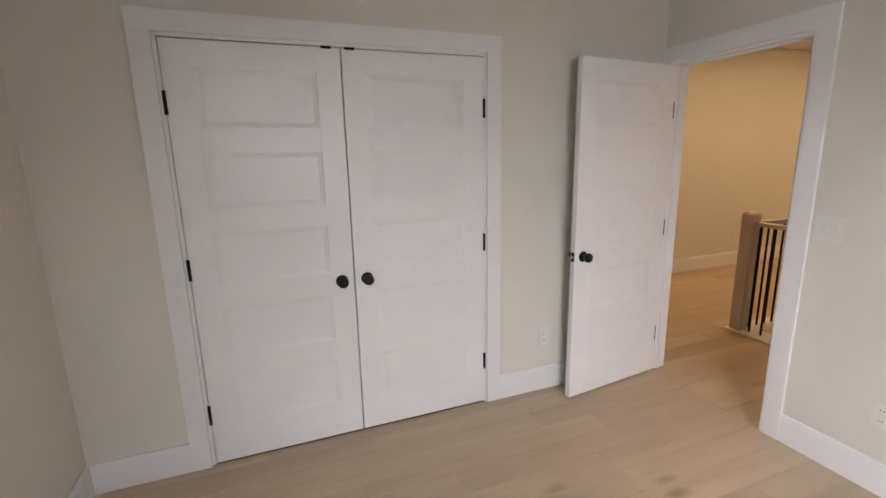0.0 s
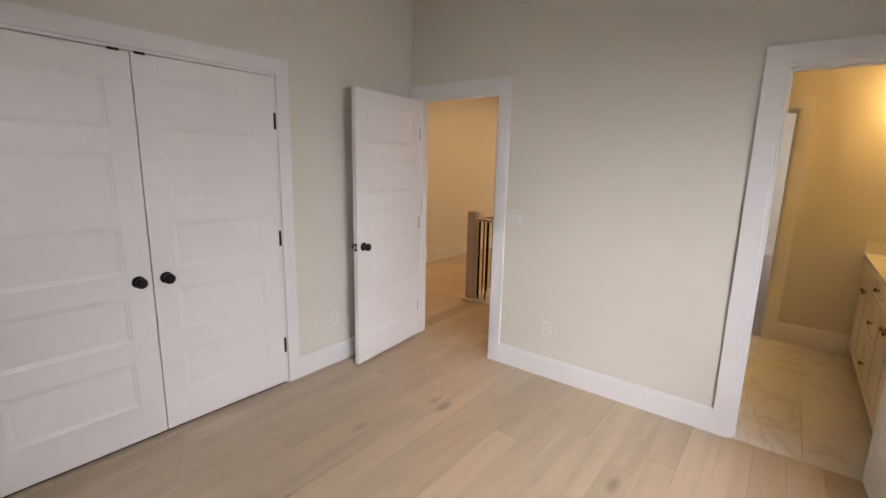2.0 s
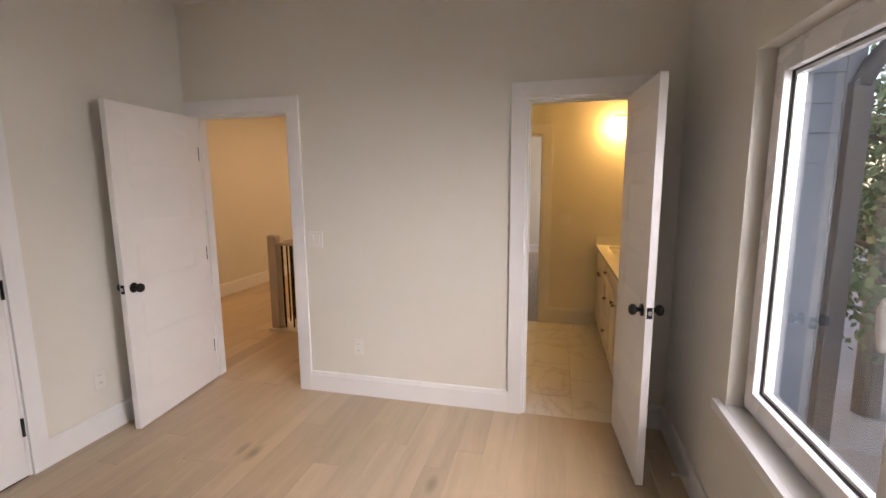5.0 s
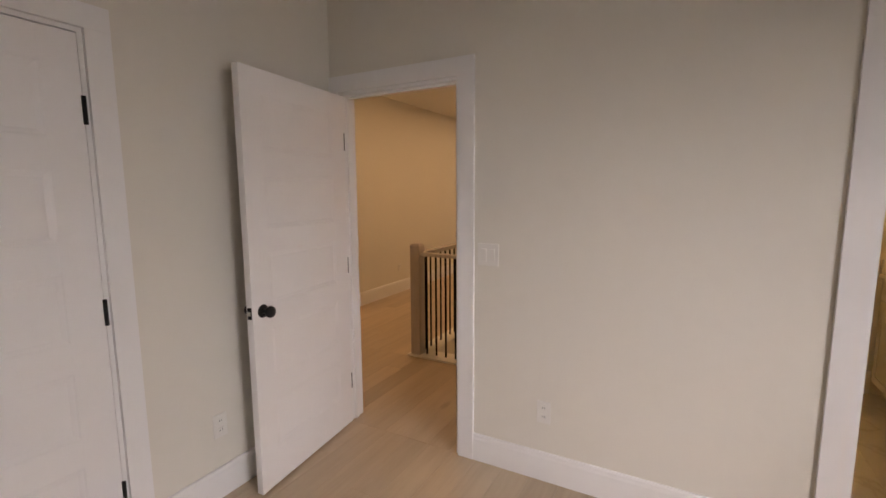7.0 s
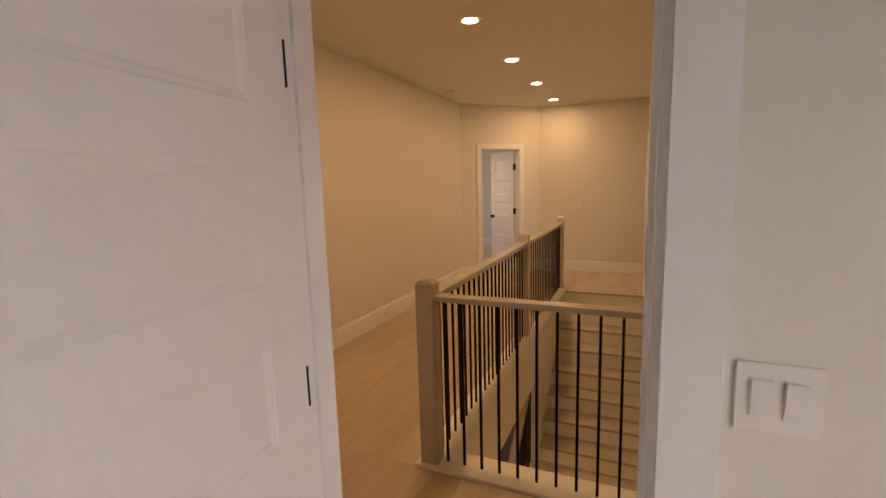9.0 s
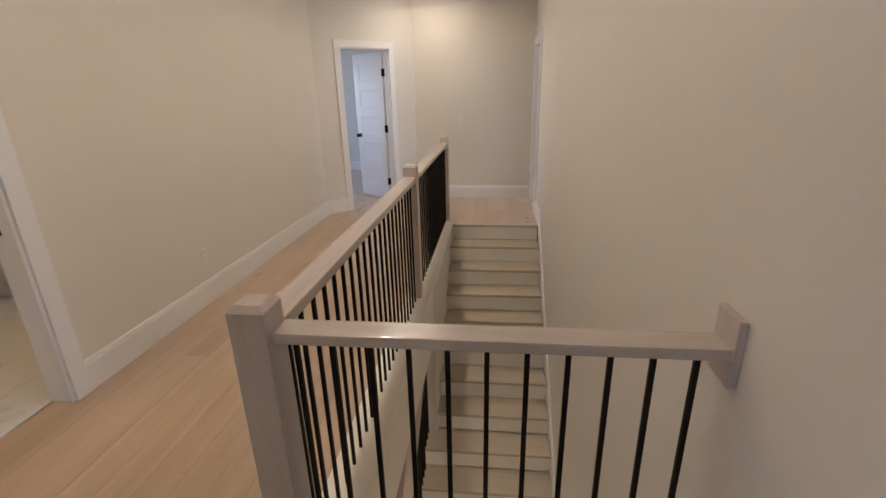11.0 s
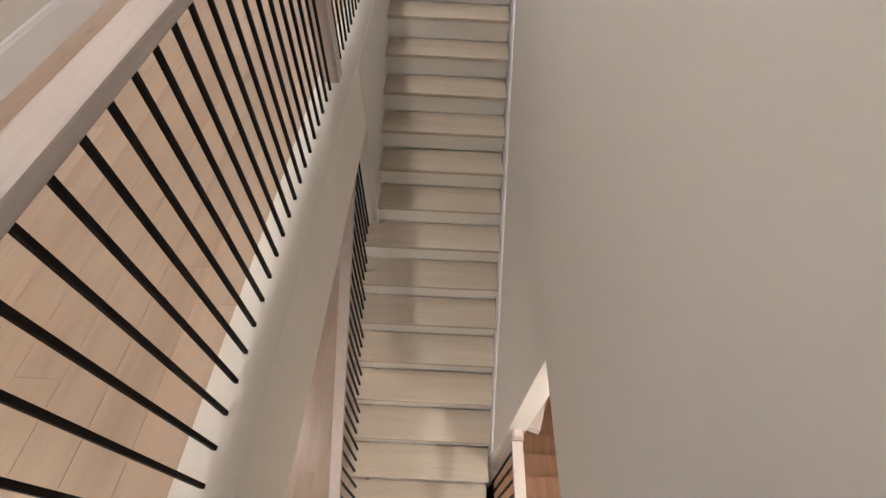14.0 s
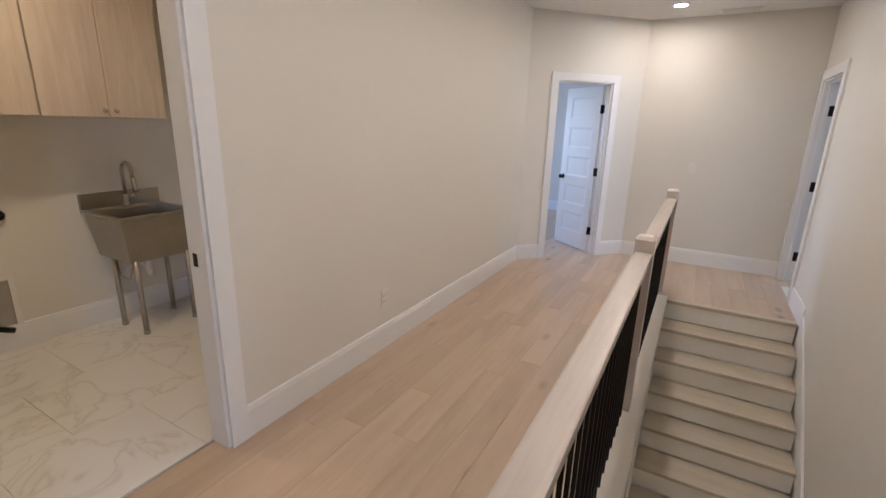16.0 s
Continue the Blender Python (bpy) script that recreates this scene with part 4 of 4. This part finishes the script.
# ---- laundry ----
WALLY = 6.60
sink = thing("utility_sink", pose(5.705, 6.58, 0), "stainless steel utility sink on four legs", "sink")
b = bmesh.new()
sx, d0, d1 = 0.262, -0.52, -0.02
rings = []
for ins, z in ((0.045, 0.545), (0.0, 0.855), (-0.012, 0.870), (-0.012, 0.882), (0.022, 0.882), (0.03, 0.86), (0.06, 0.58)):
    rings.append([b.verts.new(q) for q in ((-sx + ins, d0 + ins, z), (sx - ins, d0 + ins, z), (sx - ins, d1 - ins * 0.5, z), (-sx + ins, d1 - ins * 0.5, z))])
for q, r in zip(rings, rings[1:]):
    for i in range(4):
        b.faces.new((q[i], q[(i + 1) % 4], r[(i + 1) % 4], r[i]))
b.faces.new(rings[0][::-1])
b.faces.new(rings[-1])
part("bowl", b, STEEL, sink, "deep square steel bowl")
part("backsplash", box(-0.275, 0.275, -0.022, 0.0, 0.86, 0.995, 0.004), STEEL, sink)
for x in (-0.185, 0.185):
    for y in (-0.47, -0.17):
        l = part("leg", tube([(x, y, 0.0), (x, y, 0.56)], 0.018, 14), STEEL, sink, "", True)
        part("foot", lathe([(0.015, 0.0), (0.022, 0.004), (0.02, 0.03)], pose(x, y, 0), 14), STEEL, l, "", True)
part("drain_pipe", tube([(0, -0.26, 0.55), (0, -0.26, 0.42), (0.02, -0.22, 0.36), (0.05, -0.16, 0.38), (0.06, -0.10, 0.42), (0.06, 0.0, 0.42)], 0.02, 14), PLATE, sink, "white plastic drain trap", True)
part("supply_hose", tube([(-0.10, 0, 0.46), (-0.12, -0.08, 0.36), (-0.09, -0.15, 0.33), (-0.05, -0.14, 0.45), (-0.04, -0.10, 0.56)], 0.006, 10), STEEL, sink, "braided supply hose", True)
sf = thing("sink_faucet", pose(5.72, 6.53, 0.882), "tall steel pull-down gooseneck faucet", "faucet")
part("base", lathe([(0.028, 0), (0.028, 0.01), (0.018, 0.016), (0.017, 0.09)], pose(0, 0, 0), 20), STEEL, sf, "", True)
part("neck", tube([(0, 0, 0.08)] + [(0, 0, 0.2)] + [(0, -0.07 + 0.07 * math.cos(a * math.pi / 8), 0.26 + 0.07 * math.sin(a * math.pi / 8)) for a in range(0, 8)] + [(0, -0.148, 0.22)], 0.0125, 14), STEEL, sf, "", True)
part("spray_head", tube([(0, -0.148, 0.225), (0, -0.16, 0.15), (0, -0.164, 0.12)], [0.015, 0.018, 0.02], 16), STEEL, sf, "", True)
part("lever", tube([(0.015, 0, 0.06), (0.06, 0, 0.075)], [0.009, 0.006], 12), STEEL, sf, "", True)
for x0, x1 in ((5.215, 5.965), (4.40, 5.21)):
    cab = thing("wall_cabinet", pose(x0, 6.598, 1.53), "pale maple wall cabinet with two plain doors", "cabinet", "cabinets above the laundry sink")
    w = x1 - x0
    part("body", box(0.001, w - 0.001, -0.30, 0.0, 0.0, 1.0, 0.001), CABW, cab)
    for a, c, kx in ((0.003, w / 2 - 0.002, w / 2 - 0.035), (w / 2 + 0.002, w - 0.003, w / 2 + 0.035)):
        dd = part("cabinet_door", box(a, c, -0.321, -0.3005, 0.002, 0.998, 0.0015), CABW, cab)
        part("knob", lathe([(0.006, 0), (0.006, 0.012), (0.015, 0.016), (0.016, 0.024), (0.003, 0.028)], pose(kx, -0.321, 0.045, 90, 0, 0), 16), SILVER, dd, "small round nickel knob", True)
# unseen fixture, assumed as the source of the laundry's warm light
lc = thing("assumed_ceiling_light", pose(4.75, 5.6, H), "assumed round white flush ceiling light, out of view", "ceiling light")
part("base", lathe([(0.15, -0.0005), (0.15, -0.02), (0.135, -0.028), (0.002, -0.028)], pose(0, 0, 0), 32), PLATE, lc, "", True)
kb = thing("wall_pipe_plug", pose(5.0, 6.599, 0.91), "round black pipe cap on the laundry wall", "pipe cap")
part("cap", lathe([(0.034, 0), (0.034, 0.012), (0.022, 0.03), (0.003, 0.034)], pose(0, 0, 0, 90, 0, 0), 20), BLACK, kb, "", True)
bx = thing("dryer_vent_box", pose(4.86, 6.599, 0.26), "recessed dark metal dryer box in white frame", "vent box")
part("frame", ring(-0.17, 0.14, -0.255, 0.255, 0.03, -0.012, -0.0005, 0.002), PLATE, bx)
part("recess", box(-0.139, 0.109, -0.006, -0.0008, -0.224, 0.224), STEEL, bx, "dull metal recess")
part("hose", tube([(-0.05, -0.03, -0.12), (0.0, -0.03, -0.08), (0.08, -0.02, -0.12)], 0.02, 12), BLACK, bx, "", True)

# ---- outside ----
tagged(link("ground", box(-400, 400, -400, 0.60, LOW - 3.2, LOW - 0.6, 0, box(-400, 400, 1.76, 400, LOW - 3.2, LOW - 0.6, 0, box(-400, 4.30, 0.60, 1.76, LOW - 3.2, LOW - 0.6, 0, box(7.55, 400, 0.60, 1.76, LOW - 3.2, LOW - 0.6)))), GROUND), "pale gravelly ground around the house", "ground", kind="structure")
sid = thing("house_siding", pose(3.039, -0.781, LOW), "dark blue-grey lap siding of the house corner", "siding", kind="structure")
for i in range(36):
    z = i * 0.155
    part("siding_board", prism([(0.0, z), (-0.022, z), (-0.008, z + 0.165), (0.0, z + 0.165)], -0.60, 0.0), SIDING, sid)
part("corner_board", box(-0.03, 0.0, -0.68, -0.6005, 0, 5.6, 0.002), SIDING, sid)
gd = thing("downspout", pose(2.98, -1.43, 0), "dark metal downspout with elbow to the gutter", "downspout")
part("pipe", box(-0.035, 0.028, -0.045, 0.045, LOW - 0.5, 2.05, 0.008), GUTTER, gd)
part("elbow", tube([(0, 0, 2.03), (-0.01, -0.03, 2.12), (-0.12, -0.10, 2.28), (-0.20, -0.14, 2.40), (-0.22, -0.15, 2.60)], 0.045, 12), GUTTER, gd, "", True)
part("gutter", box(-0.35, -0.10, -0.80, 0.6, 2.60, 2.72, 0.01), GUTTER, gd)


def tree(x, y, h, seed):
    rnd = random.Random(seed)
    base = LOW - 0.6
    t = thing("tree", pose(x, y, base), "leafy green deciduous tree outside the window", "tree", "trees behind the house")
    b = tube([(0, 0, 0), (0.1, 0.05, h * 0.35), (0.0, 0.1, h * 0.65), (0.1, 0, h * 0.9)], [0.26, 0.2, 0.13, 0.04], 10)
    tips = []
    for i in range(16):
        a, z0 = rnd.uniform(0, 6.28), h * rnd.uniform(0.25, 0.85)
        ln = h * 0.30 * rnd.uniform(0.6, 1.1)
        tip = (math.cos(a) * ln, math.sin(a) * ln, z0 + ln * rnd.uniform(0.1, 0.7))
        tube([(0.05, 0.05, z0), (tip[0] * 0.5, tip[1] * 0.5, z0 + (tip[2] - z0) * 0.6), tip], [0.07, 0.045, 0.012], 6, b)
        tips.append(tip)
    part("trunk", b, BARK, t, "", True)
    verts, faces = [], []
    for tip in tips:
        for j in range(420):
            f = rnd.uniform(0.35, 1.1)
            c = Vector((tip[0] * f, tip[1] * f, tip[2] + (f - 1) * 0.6)) + Vector((rnd.gauss(0, 0.5), rnd.gauss(0, 0.5), rnd.gauss(0, 0.45)))
            u = Vector((rnd.gauss(0, 1), rnd.gauss(0, 1), rnd.gauss(0, 1))).normalized()
            w = u.orthogonal().normalized()
            s = rnd.uniform(0.05, 0.12)
            i = len(verts)
            verts += [c - u * s, c + w * s * 0.5, c + u * s, c - w * s * 0.5]
            faces.append((i, i + 1, i + 2, i + 3))
    me = bpy.data.meshes.new("crown")
    me.from_pydata(verts, [], faces)
    me.materials.append(LEAF)
    o = new("crown", me)
    o.parent = t
    o["kind"] = "stuff"


for tx, ty, th, ts in ((9.0, -6.2, 9.0, 3), (11.5, -6.8, 9.5, 5), (7.2, -8.0, 9.0, 8), (14.0, -9.0, 10.0, 11), (5.0, -10.5, 9.5, 13)):
    tree(tx, ty, th, ts)

# ---- floor pieces ----
planks(f_bed, "plank", X_W, X_E, Y_S, Y_N, FLOOR, seed=4)
planks(f_hall, "plank", X_E, 4.194, HY0, HY1 + 0.11, FLOOR, seed=6)
planks(f_hall2, "plank", 4.194, 8.561, 3.021, HY1 + 0.11, FLOOR, seed=7)
planks(f_hall3, "plank", 8.561, 10.09, 1.705, HY1 + 0.11, FLOOR, seed=9)
planks(f_rb, "plank", 5.12, 10.24, -1.00, 1.75, GREYFLOOR, seed=11)
planks(f_ra, "plank", 6.37, 12.6, 4.66, 6.95, FLOOR, seed=12)
planks(f_ra2, "plank", 10.09, 12.6, 1.75, 4.66, FLOOR, seed=13)
tiles(f_bath, X_E, 5.12, -1.00, 1.30, 0.61, 0.305)
tiles(f_lau, 3.20, 6.25, 4.66, 6.60, 0.61, 0.61)
f_low = floor_slab("floor_lower", 0, 0.01, 6.49, 6.5, LOW - 0.02, LOW - 0.012, SUBFLOOR, "pale oak plank floor of the lower storey")
planks(f_low, "plank", 2.0, 8.6, 2.88, 6.5, FLOOR, z=LOW, seed=15)
planks(f_low, "plank", 2.0, 4.747, HY0 + 0.016, 2.88, FLOOR, z=LOW, seed=16)
planks(f_low, "plank", 2.0, 4.40, 0.70, HY0 + 0.016, FLOOR, z=LOW, seed=17)
